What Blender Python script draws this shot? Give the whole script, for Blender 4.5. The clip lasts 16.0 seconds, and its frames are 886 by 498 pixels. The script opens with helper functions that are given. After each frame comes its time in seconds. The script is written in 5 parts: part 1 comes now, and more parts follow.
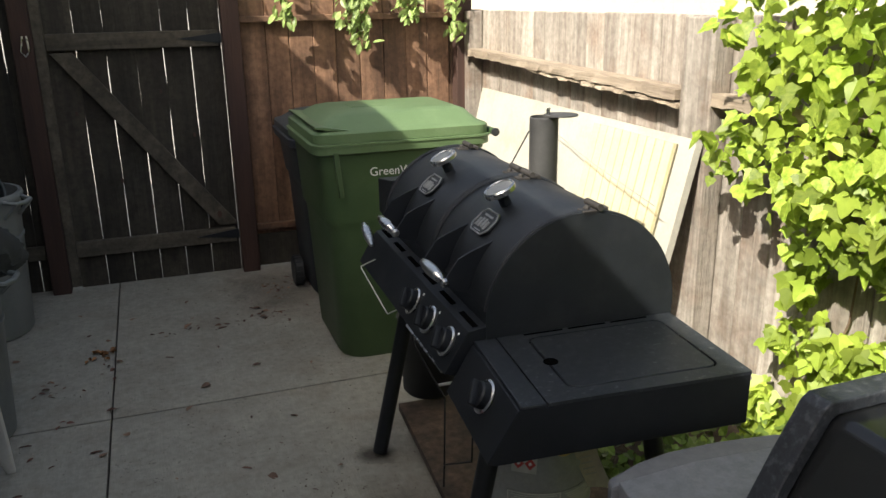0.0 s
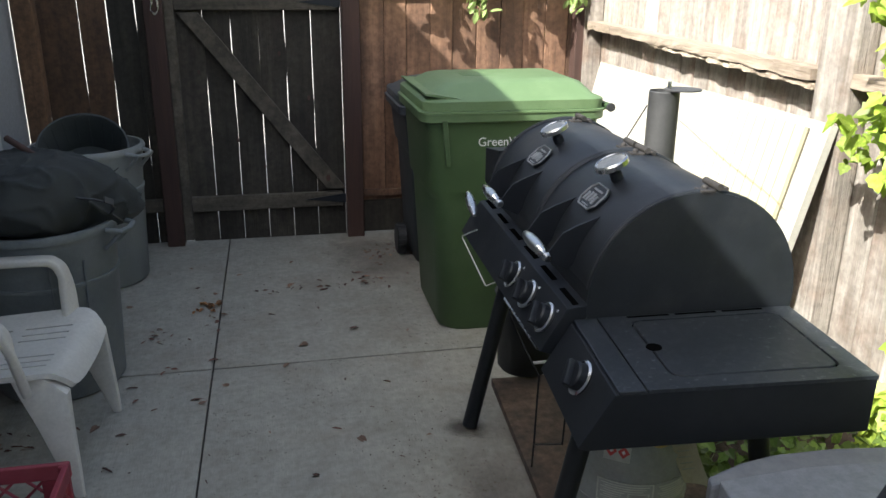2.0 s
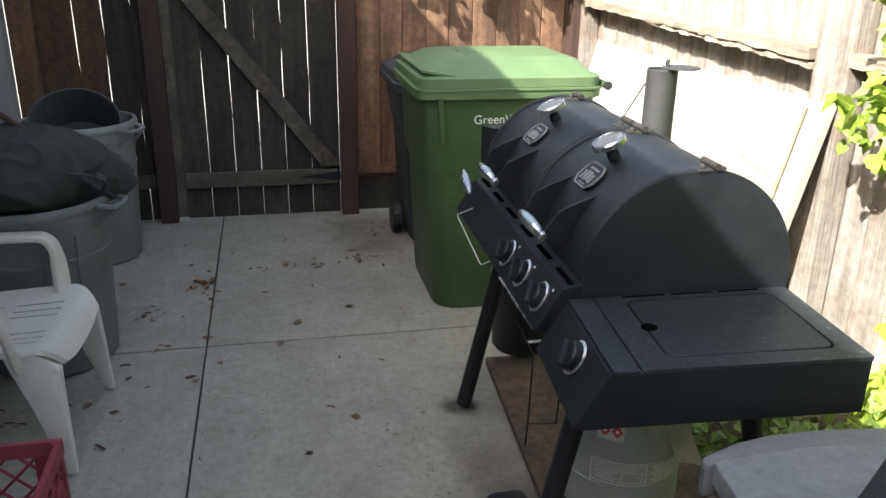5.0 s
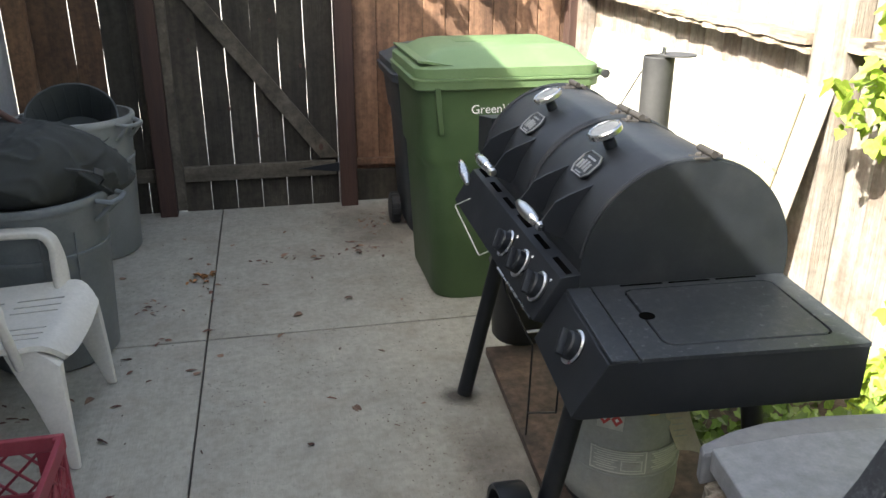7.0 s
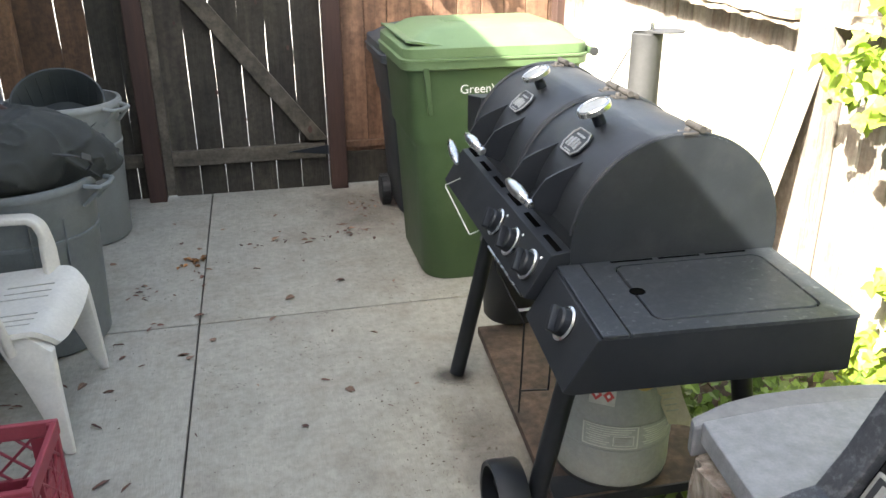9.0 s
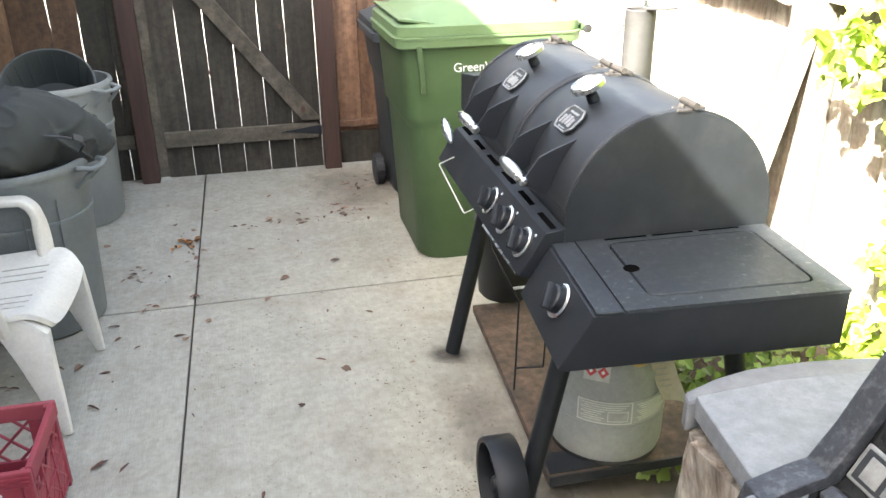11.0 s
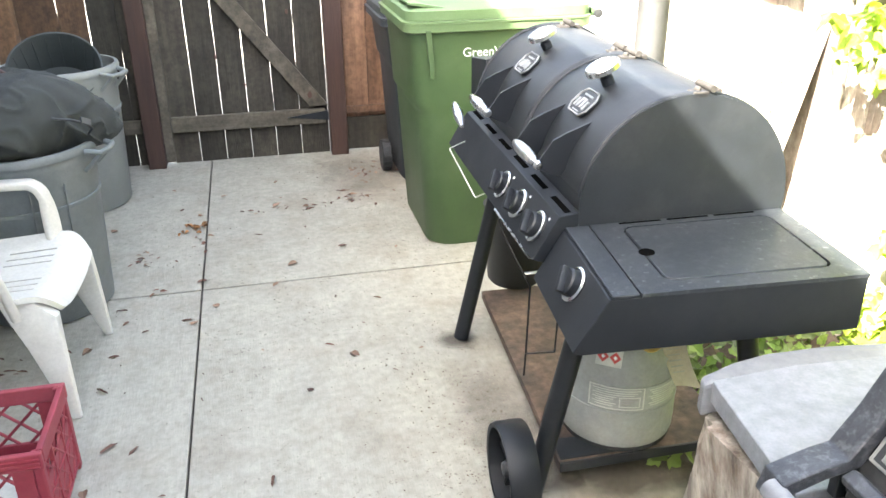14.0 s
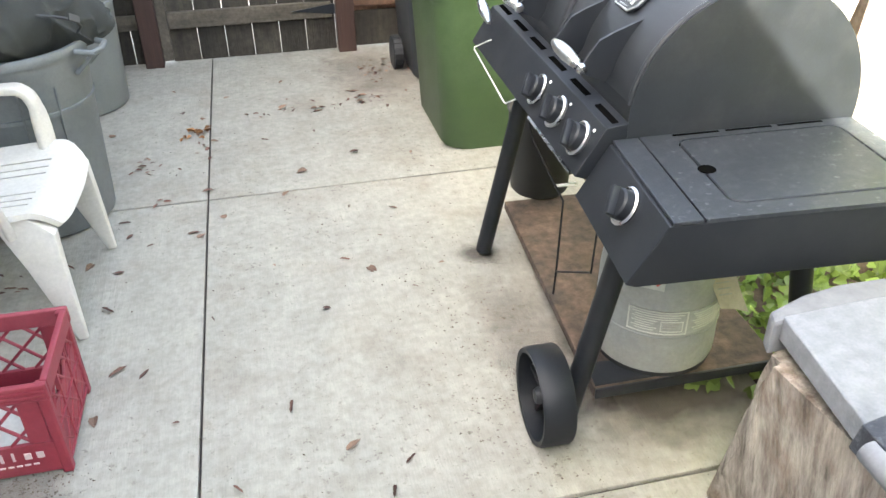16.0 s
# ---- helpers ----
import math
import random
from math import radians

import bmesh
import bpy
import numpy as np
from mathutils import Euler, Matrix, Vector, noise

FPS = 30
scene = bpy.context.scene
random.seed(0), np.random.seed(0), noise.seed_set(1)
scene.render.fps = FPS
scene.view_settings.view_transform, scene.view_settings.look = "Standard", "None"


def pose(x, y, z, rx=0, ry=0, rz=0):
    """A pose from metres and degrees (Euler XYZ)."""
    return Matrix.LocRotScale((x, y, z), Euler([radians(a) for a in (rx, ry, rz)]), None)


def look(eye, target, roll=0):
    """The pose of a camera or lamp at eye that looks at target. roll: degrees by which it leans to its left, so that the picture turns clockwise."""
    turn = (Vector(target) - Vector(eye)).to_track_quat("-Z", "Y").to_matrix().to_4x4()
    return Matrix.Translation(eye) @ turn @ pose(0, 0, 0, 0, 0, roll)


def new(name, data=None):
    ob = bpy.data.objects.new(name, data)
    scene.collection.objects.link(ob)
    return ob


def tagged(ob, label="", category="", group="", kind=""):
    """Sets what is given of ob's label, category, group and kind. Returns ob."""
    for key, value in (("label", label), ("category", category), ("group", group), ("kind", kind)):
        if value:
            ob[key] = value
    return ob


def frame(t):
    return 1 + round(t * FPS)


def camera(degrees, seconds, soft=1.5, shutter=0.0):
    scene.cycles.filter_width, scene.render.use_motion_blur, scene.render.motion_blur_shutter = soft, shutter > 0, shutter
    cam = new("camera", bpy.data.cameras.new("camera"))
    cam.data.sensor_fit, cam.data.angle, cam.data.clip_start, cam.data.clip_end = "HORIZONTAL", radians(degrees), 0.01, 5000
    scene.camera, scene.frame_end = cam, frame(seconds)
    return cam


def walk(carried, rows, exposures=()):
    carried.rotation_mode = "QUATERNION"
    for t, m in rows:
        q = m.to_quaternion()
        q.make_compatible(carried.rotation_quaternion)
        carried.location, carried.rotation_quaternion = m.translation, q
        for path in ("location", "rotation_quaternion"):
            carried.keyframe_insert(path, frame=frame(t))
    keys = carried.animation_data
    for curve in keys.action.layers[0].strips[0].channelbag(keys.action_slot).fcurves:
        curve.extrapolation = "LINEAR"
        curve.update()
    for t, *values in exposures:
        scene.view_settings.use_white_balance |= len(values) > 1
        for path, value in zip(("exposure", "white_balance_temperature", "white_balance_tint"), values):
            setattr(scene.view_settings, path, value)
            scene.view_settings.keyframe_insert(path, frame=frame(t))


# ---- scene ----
cam = camera(57.4, 16.0)
PATH = [
    (0, (0.29, -3.216, 1.612), (0.931, -1.417, 1.018), -0.9),
    (0.2, (0.29, -3.213, 1.606), (0.775, -1.369, 1.004), -0.2),
    (0.5, (0.307, -3.206, 1.596), (0.722, -1.349, 0.98), 0.0),
    (1, (0.312, -3.187, 1.584), (0.714, -1.329, 0.961), 0.1),
    (1.5, (0.309, -3.169, 1.575), (0.701, -1.313, 0.941), 0.4),
    (2, (0.312, -3.164, 1.574), (0.701, -1.312, 0.928), 0.5),
    (2.5, (0.312, -3.164, 1.57), (0.706, -1.314, 0.918), 0.7),
    (3, (0.31, -3.164, 1.572), (0.707, -1.317, 0.916), 0.7),
    (3.5, (0.301, -3.172, 1.566), (0.7, -1.327, 0.907), 0.9),
    (4, (0.31, -3.164, 1.565), (0.708, -1.324, 0.889), 1.0),
    (6.5, (0.319, -3.146, 1.574), (0.716, -1.318, 0.866), 0.5),
    (7, (0.324, -3.15, 1.572), (0.718, -1.326, 0.852), 0.2),
    (7.5, (0.324, -3.156, 1.574), (0.721, -1.339, 0.839), -0.1),
    (8, (0.334, -3.158, 1.567), (0.734, -1.344, 0.825), -0.2),
    (8.5, (0.331, -3.159, 1.565), (0.736, -1.35, 0.816), -0.3),
    (9, (0.325, -3.155, 1.565), (0.736, -1.351, 0.805), -0.4),
    (11.5, (0.321, -3.16, 1.563), (0.74, -1.382, 0.748), -0.7),
    (12, (0.314, -3.154, 1.56), (0.73, -1.379, 0.739), -0.7),
    (12.5, (0.31, -3.147, 1.557), (0.724, -1.372, 0.733), -0.6),
    (13, (0.311, -3.144, 1.559), (0.725, -1.37, 0.733), -0.5),
    (13.5, (0.299, -3.148, 1.548), (0.712, -1.374, 0.723), -0.5),
    (14, (0.302, -3.147, 1.546), (0.712, -1.375, 0.716), -0.5),
    (14.5, (0.298, -3.151, 1.548), (0.704, -1.38, 0.712), -0.3),
    (15, (0.277, -3.13, 1.538), (0.67, -1.365, 0.683), 0.1),
    (15.2, (0.256, -3.111, 1.53), (0.641, -1.361, 0.643), -0.1),
    (15.3, (0.246, -3.1, 1.524), (0.625, -1.373, 0.587), -0.3),
    (15.5, (0.237, -3.079, 1.51), (0.615, -1.402, 0.487), -0.8),
    (15.7, (0.25, -3.037, 1.506), (0.633, -1.381, 0.452), -0.8),
    (16, (0.285, -2.958, 1.509), (0.656, -1.3, 0.454), -0.9),
]
EXPOSURES = [(0, 1.0, 6700, 8), (0.5, 1.33, 6130, 8), (1, 1.4, 6080, 8), (2.5, 1.57, 6130, 8), (4, 1.72, 6220, 8), (6.5, 2.05, 6450, 8), (7, 2.21, 6500, 8), (7.5, 2.44, 6530, 8), (8.5, 2.74, 6580, 8), (9, 2.88, 6580, 8), (11.5, 3.68, 6800, 9), (12.5, 3.9, 6720, 8), (14, 3.93, 6720, 8), (15, 3.86, 6750, 8), (15.5, 3.94, 6750, 8), (16, 3.93, 6780, 8)]
walk(cam, [(t, look(eye, target, roll)) for t, eye, target, roll in PATH], EXPOSURES)

# ---- world, sun, exposure ----
world = bpy.data.worlds.new("world")
scene.world = world
world.use_nodes = True
SUN = Vector((1.0, 0.62, -1.03)).normalized()
wn = world.node_tree
sky = wn.nodes.new("ShaderNodeTexSky")
sky.sky_type, sky.sun_disc = "NISHITA", False
sky.sun_elevation = math.asin(-SUN.z)
sky.sun_rotation = math.atan2(-SUN.x, -SUN.y)
sky.air_density, sky.dust_density, sky.ozone_density = 1.0, 5.0, 0.2
haze = wn.nodes.new("ShaderNodeHueSaturation")
haze.inputs["Saturation"].default_value = 0.72
wn.links.new(sky.outputs[0], haze.inputs["Color"])
wn.links.new(haze.outputs[0], wn.nodes["Background"].inputs[0])
wn.nodes["Background"].inputs[1].default_value = 0.13
sun = new("sun", bpy.data.lights.new("sun", "SUN"))
sun.data.energy, sun.data.angle, sun.data.color = 4.6, radians(0.6), (1.0, 0.95, 0.86)
sun.matrix_world = look((-6, -4, 8), Vector((-6, -4, 8)) + SUN)


# ---- helpers of this scene ----
def mat(name, c1, c2, scale=6.0, stretch=(1, 1, 1), rough=0.6, metal=0.0, bump=0.15, fine=90.0, rand=0.25, stain=None, amount=0.5, spec=0.5, patch=2.5, trans=0.0, speck=0.0, island=False, mottle=0.0, speck_tone=(0.1, 0.085, 0.065)):
    """A surface with grain at two scales, a tone of its own for each piece, and stains."""
    m = bpy.data.materials.new(name)
    m.use_nodes = True
    nt, nd = m.node_tree, m.node_tree.nodes
    bs = nd["Principled BSDF"]
    tc, oi = nd.new("ShaderNodeTexCoord"), nd.new("ShaderNodeObjectInfo")
    off = nd.new("ShaderNodeVectorMath")
    off.operation = "MULTIPLY_ADD"
    off.inputs[1].default_value = (37.0, 53.0, 41.0)
    nt.links.new(oi.outputs["Random"], off.inputs[0])
    nt.links.new(tc.outputs["Object"], off.inputs[2])
    mp = nd.new("ShaderNodeMapping")
    mp.inputs["Scale"].default_value = stretch
    nt.links.new(off.outputs[0], mp.inputs["Vector"])

    def tex(s, detail, vec):
        n = nd.new("ShaderNodeTexNoise")
        n.inputs["Scale"].default_value, n.inputs["Detail"].default_value = s, detail
        n.inputs["Roughness"].default_value = 0.65
        nt.links.new(vec, n.inputs["Vector"])
        return n

    def mix(fac, a, b, mode="MIX"):
        x = nd.new("ShaderNodeMix")
        x.data_type, x.blend_type = "RGBA", mode
        for sock, v in ((x.inputs[0], fac), (x.inputs[6], a), (x.inputs[7], b)):
            if isinstance(v, (float, tuple)):
                sock.default_value = v if isinstance(v, float) else (*v, 1.0)
            else:
                nt.links.new(v, sock)
        return x.outputs[2]

    def ramp(v, lo, hi):
        r = nd.new("ShaderNodeMapRange")
        r.inputs[1].default_value, r.inputs[2].default_value = lo, hi
        nt.links.new(v, r.inputs[0])
        return r.outputs[0]

    g1, g2, g3 = tex(scale, 8, mp.outputs[0]), tex(fine, 4, mp.outputs[0]), tex(patch, 5, off.outputs[0])
    col = mix(ramp(g1.outputs[0], 0.3, 0.7), c1, c2)
    if stain:
        f = nd.new("ShaderNodeMath")
        f.operation = "MULTIPLY"
        f.inputs[1].default_value = amount
        nt.links.new(ramp(g3.outputs[0], 0.5, 0.68), f.inputs[0])
        col = mix(f.outputs[0], col, stain)
    if speck:
        s1, s2 = tex(55, 3, off.outputs[0]), tex(1.7, 3, off.outputs[0])
        k1 = nd.new("ShaderNodeMath")
        k1.operation = "MULTIPLY"
        nt.links.new(ramp(s1.outputs[0], 0.60, 0.70), k1.inputs[0])
        nt.links.new(ramp(s2.outputs[0], 0.42, 0.7), k1.inputs[1])
        k2 = nd.new("ShaderNodeMath")
        k2.operation = "MULTIPLY"
        k2.inputs[1].default_value = speck
        nt.links.new(k1.outputs[0], k2.inputs[0])
        col = mix(k2.outputs[0], col, speck_tone)
    tone = nd.new("ShaderNodeMapRange")
    tone.inputs[3].default_value, tone.inputs[4].default_value = 1.0 - rand, 1.0 + rand
    if island:
        geo, sm, fc = nd.new("ShaderNodeNewGeometry"), nd.new("ShaderNodeMath"), nd.new("ShaderNodeMath")
        fc.operation = "FRACT"
        nt.links.new(geo.outputs["Random Per Island"], sm.inputs[0])
        nt.links.new(oi.outputs["Random"], sm.inputs[1])
        nt.links.new(sm.outputs[0], fc.inputs[0])
        nt.links.new(fc.outputs[0], tone.inputs[0])
    else:
        nt.links.new(oi.outputs["Random"], tone.inputs[0])
    tn = nd.new("ShaderNodeMath")
    tn.operation = "MULTIPLY"
    nt.links.new(tone.outputs[0], tn.inputs[0])
    sp = nd.new("ShaderNodeMapRange")
    sp.inputs[3].default_value, sp.inputs[4].default_value = 0.8, 1.15
    nt.links.new(g2.outputs[0], sp.inputs[0])
    nt.links.new(sp.outputs[0], tn.inputs[1])
    value = tn.outputs[0]
    if mottle:
        for size, share in ((34, 1.0), (7, 0.7)):
            spot, md, both = tex(size, 7, off.outputs[0]), nd.new("ShaderNodeMapRange"), nd.new("ShaderNodeMath")
            md.inputs[1].default_value, md.inputs[2].default_value = 0.36, 0.6
            md.inputs[3].default_value, md.inputs[4].default_value = 1.0 - mottle * share * 1.3, 1.0 + mottle * share * 0.6
            nt.links.new(spot.outputs[0], md.inputs[0])
            both.operation = "MULTIPLY"
            nt.links.new(value, both.inputs[0])
            nt.links.new(md.outputs[0], both.inputs[1])
            value = both.outputs[0]
    hs = nd.new("ShaderNodeHueSaturation")
    nt.links.new(value, hs.inputs["Value"])
    nt.links.new(col, hs.inputs["Color"])
    nt.links.new(hs.outputs[0], bs.inputs["Base Color"])
    rr = nd.new("ShaderNodeMapRange")
    rr.inputs[3].default_value, rr.inputs[4].default_value = max(0.03, rough - 0.12), min(1.0, rough + 0.15)
    nt.links.new(g1.outputs[0], rr.inputs[0])
    nt.links.new(rr.outputs[0], bs.inputs["Roughness"])
    bs.inputs["Metallic"].default_value = metal
    bs.inputs["Specular IOR Level"].default_value = spec
    if bump:
        ad = nd.new("ShaderNodeMath")
        nt.links.new(g1.outputs[0], ad.inputs[0])
        nt.links.new(g2.outputs[0], ad.inputs[1])
        bp = nd.new("ShaderNodeBump")
        bp.inputs["Strength"].default_value, bp.inputs["Distance"].default_value = bump, 0.01
        nt.links.new(ad.outputs[0], bp.inputs["Height"])
        nt.links.new(bp.outputs[0], bs.inputs["Normal"])
    if trans:
        tr = nd.new("ShaderNodeBsdfTranslucent")
        nt.links.new(hs.outputs[0], tr.inputs[0])
        ms = nd.new("ShaderNodeMixShader")
        ms.inputs[0].default_value = trans
        nt.links.new(bs.outputs[0], ms.inputs[1])
        nt.links.new(tr.outputs[0], ms.inputs[2])
        nt.links.new(ms.outputs[0], nd["Material Output"].inputs[0])
    return m


UP = (1, 1, 0.07)
M_RED = mat("stained_redwood", (0.1041, 0.05457, 0.03178), (0.2924, 0.1617, 0.09535), 14, UP, 0.75, bump=0.3, stain=(0.055, 0.032, 0.022), rand=0.22, mottle=0.2)
M_POST = mat("dark_red_post", (0.03552, 0.01776, 0.01332), (0.074, 0.03774, 0.02738), 14, UP, 0.75, bump=0.3, rand=0.15)
M_BROWN = mat("brown_cedar", (0.07125, 0.038, 0.02), (0.1615, 0.09, 0.046), 13, UP, 0.75, bump=0.3, stain=(0.06, 0.035, 0.025), rand=0.3, mottle=0.25)
M_GATE = mat("old_gate_wood", (0.017, 0.0148, 0.0108), (0.068, 0.059, 0.044), 14, UP, 0.85, bump=0.35, stain=(0.03, 0.022, 0.018), rand=0.3, mottle=0.2)
M_RAIL = mat("grey_rail_wood", (0.052, 0.044, 0.032), (0.125, 0.107, 0.08), 14, (0.1, 1, 1), 0.85, bump=0.35, rand=0.15, mottle=0.2)
M_BRACE = mat("grey_brace_wood", (0.055, 0.046, 0.034), (0.13, 0.111, 0.083), 14, (0.8, 1, 0.8), 0.85, bump=0.35, rand=0.1, mottle=0.2)
M_GREY = mat("weathered_fence_wood", (0.20, 0.168, 0.138), (0.465, 0.42, 0.365), 20, (1, 1, 0.05), 0.9, bump=0.6, stain=(0.2, 0.13, 0.09), amount=0.75, rand=0.16, mottle=0.15)
M_GREYR = mat("weathered_rail_wood", (0.2, 0.155, 0.11), (0.46, 0.38, 0.29), 18, (1, 0.06, 1), 0.9, bump=0.7, stain=(0.1, 0.07, 0.05), rand=0.1)
M_CONC = mat("patio_concrete", (0.2953, 0.2821, 0.2399), (0.3292, 0.315, 0.2671), 20, (2.2, 0.22, 1), rough=0.9, bump=0.3, fine=110, stain=(0.235, 0.205, 0.165), amount=0.5, rand=0.03, patch=2.6, speck=0.8, mottle=0.1)
# Near-black colour stands in for the shade inside slots, gaps and holes.
M_GAP = mat("dark_gap", (0.002, 0.002, 0.002), (0.003, 0.003, 0.003), 9, rough=0.95, bump=0, rand=0, spec=0.0)
M_JOINT = mat("dark_joint_dirt", (0.02, 0.017, 0.014), (0.055, 0.046, 0.038), 30, rough=0.95, bump=0.4, rand=0)
M_GRIT = mat("dark_grit", (0.06, 0.045, 0.032), (0.16, 0.12, 0.085), 40, rough=0.9, bump=0, rand=0)
M_DIRT = mat("dark_soil", (0.05, 0.035, 0.025), (0.12, 0.09, 0.065), 30, rough=0.95, bump=0.6, rand=0)
M_STREET = mat("pale_ground", (0.28, 0.265, 0.24), (0.34, 0.325, 0.295), 3, rough=0.9, bump=0.1, rand=0)
M_BLACK = mat("black_painted_steel", (0.00782, 0.009604, 0.01232), (0.01564, 0.01862, 0.0231), 9, rough=0.48, bump=0.06, fine=220, stain=(0.055, 0.055, 0.056), amount=0.25, rand=0.06, patch=6, spec=0.38)
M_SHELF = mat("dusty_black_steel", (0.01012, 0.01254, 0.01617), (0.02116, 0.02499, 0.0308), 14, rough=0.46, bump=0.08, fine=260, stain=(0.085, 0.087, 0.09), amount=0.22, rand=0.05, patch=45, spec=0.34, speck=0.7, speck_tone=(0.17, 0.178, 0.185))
M_DARK = mat("satin_black_steel", (0.00506, 0.006664, 0.00924), (0.01058, 0.01294, 0.01672), 9, rough=0.5, bump=0.05, fine=220, stain=(0.04, 0.041, 0.042), amount=0.15, rand=0.06, patch=6, spec=0.34)
M_HINGE = mat("rusty_hinge_steel", (0.0225, 0.02028, 0.0187), (0.055, 0.0494, 0.0451), 40, rough=0.7, metal=0.3, bump=0.15, rand=0.1)
M_CHROME = mat("chrome", (0.5, 0.5, 0.5), (0.64, 0.64, 0.63), 12, rough=0.26, metal=1, bump=0.03, rand=0.05)
M_GLASSY = mat("dial_face", (0.16, 0.165, 0.16), (0.3, 0.305, 0.295), 60, rough=0.42, metal=0.0, bump=0.02, rand=0.1)
M_PEWTER = mat("pewter_badge", (0.22, 0.22, 0.215), (0.38, 0.38, 0.37), 40, rough=0.45, metal=0.7, bump=0.15, rand=0.08)
M_GREEN = mat("green_plastic", (0.04, 0.07626, 0.0272), (0.056, 0.0984, 0.0374), 5, rough=0.5, bump=0.06, fine=200, stain=(0.075, 0.11, 0.055), amount=0.4, rand=0.03)
M_LID = mat("faded_green_plastic", (0.08933, 0.146, 0.06253), (0.1168, 0.1808, 0.08461), 6, rough=0.5, bump=0.05, fine=160, stain=(0.18, 0.26, 0.13), amount=0.4, rand=0.03)
M_NAVY = mat("dark_blue_plastic", (0.03, 0.037, 0.047), (0.047, 0.056, 0.068), 6, rough=0.55, bump=0.05, rand=0.05)
M_CAN = mat("grey_plastic", (0.0966, 0.1092, 0.1098), (0.1302, 0.1436, 0.144), 6, rough=0.5, bump=0.05, fine=150, stain=(0.2, 0.2, 0.2), amount=0.35, rand=0.08, mottle=0.06)
M_CANP = mat("pale_grey_plastic", (0.20, 0.212, 0.205), (0.26, 0.272, 0.262), 6, rough=0.5, bump=0.05, fine=150, stain=(0.17, 0.17, 0.16), amount=0.4, rand=0.05)
M_TUB = mat("charcoal_plastic", (0.015, 0.0165, 0.018), (0.028, 0.03, 0.032), 8, rough=0.55, bump=0.06, rand=0.05)
M_TUBG = mat("dusty_grey_tub", (0.032, 0.038, 0.038), (0.052, 0.059, 0.058), 8, rough=0.6, bump=0.06, rand=0.0)
M_CLOTH = mat("black_cover_cloth", (0.015, 0.0175, 0.0165), (0.03, 0.034, 0.032), 10, rough=0.85, bump=0.25, fine=320, rand=0.03)
M_WHITE = mat("white_resin", (0.49, 0.475, 0.425), (0.57, 0.555, 0.51), 5, rough=0.5, bump=0.05, stain=(0.40, 0.375, 0.31), amount=0.45, rand=0.03, mottle=0.03)
M_CRATE = mat("red_crate_plastic", (0.1935, 0.018, 0.0324), (0.252, 0.0306, 0.0468), 8, rough=0.5, bump=0.05, stain=(0.33, 0.11, 0.115), amount=0.35, rand=0.03)
M_PRINT = mat("white_print", (0.72, 0.72, 0.7), (0.8, 0.8, 0.78), 20, rough=0.6, bump=0, rand=0.0)
M_FADED = mat("faded_print", (0.46, 0.36, 0.35), (0.56, 0.47, 0.46), 40, rough=0.6, bump=0, rand=0.0)
M_RUST = mat("rusty_tray", (0.063, 0.04346, 0.0328), (0.126, 0.08528, 0.06068), 7, rough=0.8, bump=0.2, stain=(0.035, 0.032, 0.03), amount=0.8, rand=0.0, patch=4, mottle=0.3)
M_TANK = mat("tank_paint", (0.2375, 0.2571, 0.25), (0.2945, 0.3152, 0.31), 6, rough=0.45, bump=0.06, stain=(0.34, 0.31, 0.24), amount=0.5, rand=0.0, mottle=0.05)
M_BAND = mat("worn_tank_label", (0.28, 0.295, 0.28), (0.35, 0.365, 0.345), 30, rough=0.55, bump=0.03, rand=0.02)
M_LABEL = mat("paper_label", (0.44, 0.45, 0.41), (0.54, 0.55, 0.5), 30, rough=0.6, bump=0.03, rand=0.03)
M_INK = mat("grey_ink", (0.25, 0.25, 0.23), (0.32, 0.32, 0.3), 30, rough=0.6, bump=0, rand=0)
M_REDINK = mat("red_ink", (0.5, 0.05, 0.05), (0.55, 0.08, 0.07), 30, rough=0.6, bump=0, rand=0)
M_BRASS = mat("brass", (0.45, 0.33, 0.13), (0.6, 0.45, 0.2), 20, rough=0.35, metal=1, bump=0.05, rand=0)
M_TABLE = mat("grey_cast_table", (0.126, 0.1376, 0.154), (0.1722, 0.1866, 0.2068), 30, rough=0.75, bump=0.16, fine=200, stain=(0.2, 0.21, 0.222), amount=0.3, rand=0.03, patch=9, speck=0.6, mottle=0.1)
M_TRIM = mat("grey_table_rim", (0.10, 0.108, 0.12), (0.15, 0.158, 0.17), 25, rough=0.7, bump=0.1, rand=0.03)
M_CAST = mat("cast_dark_grey", (0.012, 0.0145, 0.019), (0.032, 0.037, 0.046), 40, rough=0.5, metal=0.2, bump=0.2, fine=200, stain=(0.22, 0.225, 0.235), amount=0.25, rand=0.03, patch=70)
M_STUMP = mat("weathered_log", (0.06, 0.048, 0.039), (0.56, 0.515, 0.46), 34, (1, 1, 0.045), 0.9, bump=1.0, fine=130, stain=(0.21, 0.14, 0.10), amount=0.6, rand=0.0, patch=6)
M_BOARD = mat("white_foam_board", (0.37, 0.355, 0.305), (0.45, 0.435, 0.375), 5, rough=0.8, bump=0.1, rand=0.02, stain=(0.40, 0.36, 0.22), amount=0.5, patch=6)
M_CORR = mat("yellowed_corrugated_plastic", (0.42, 0.385, 0.26), (0.5, 0.46, 0.32), 6, rough=0.5, bump=0.05, rand=0.02)
M_STUCCO = mat("grey_stucco", (0.26, 0.27, 0.28), (0.33, 0.34, 0.35), 40, rough=0.9, bump=0.4, rand=0.0)
M_PAINT = mat("white_trim_paint", (0.5, 0.5, 0.49), (0.58, 0.58, 0.57), 8, rough=0.6, bump=0.04, rand=0.02)
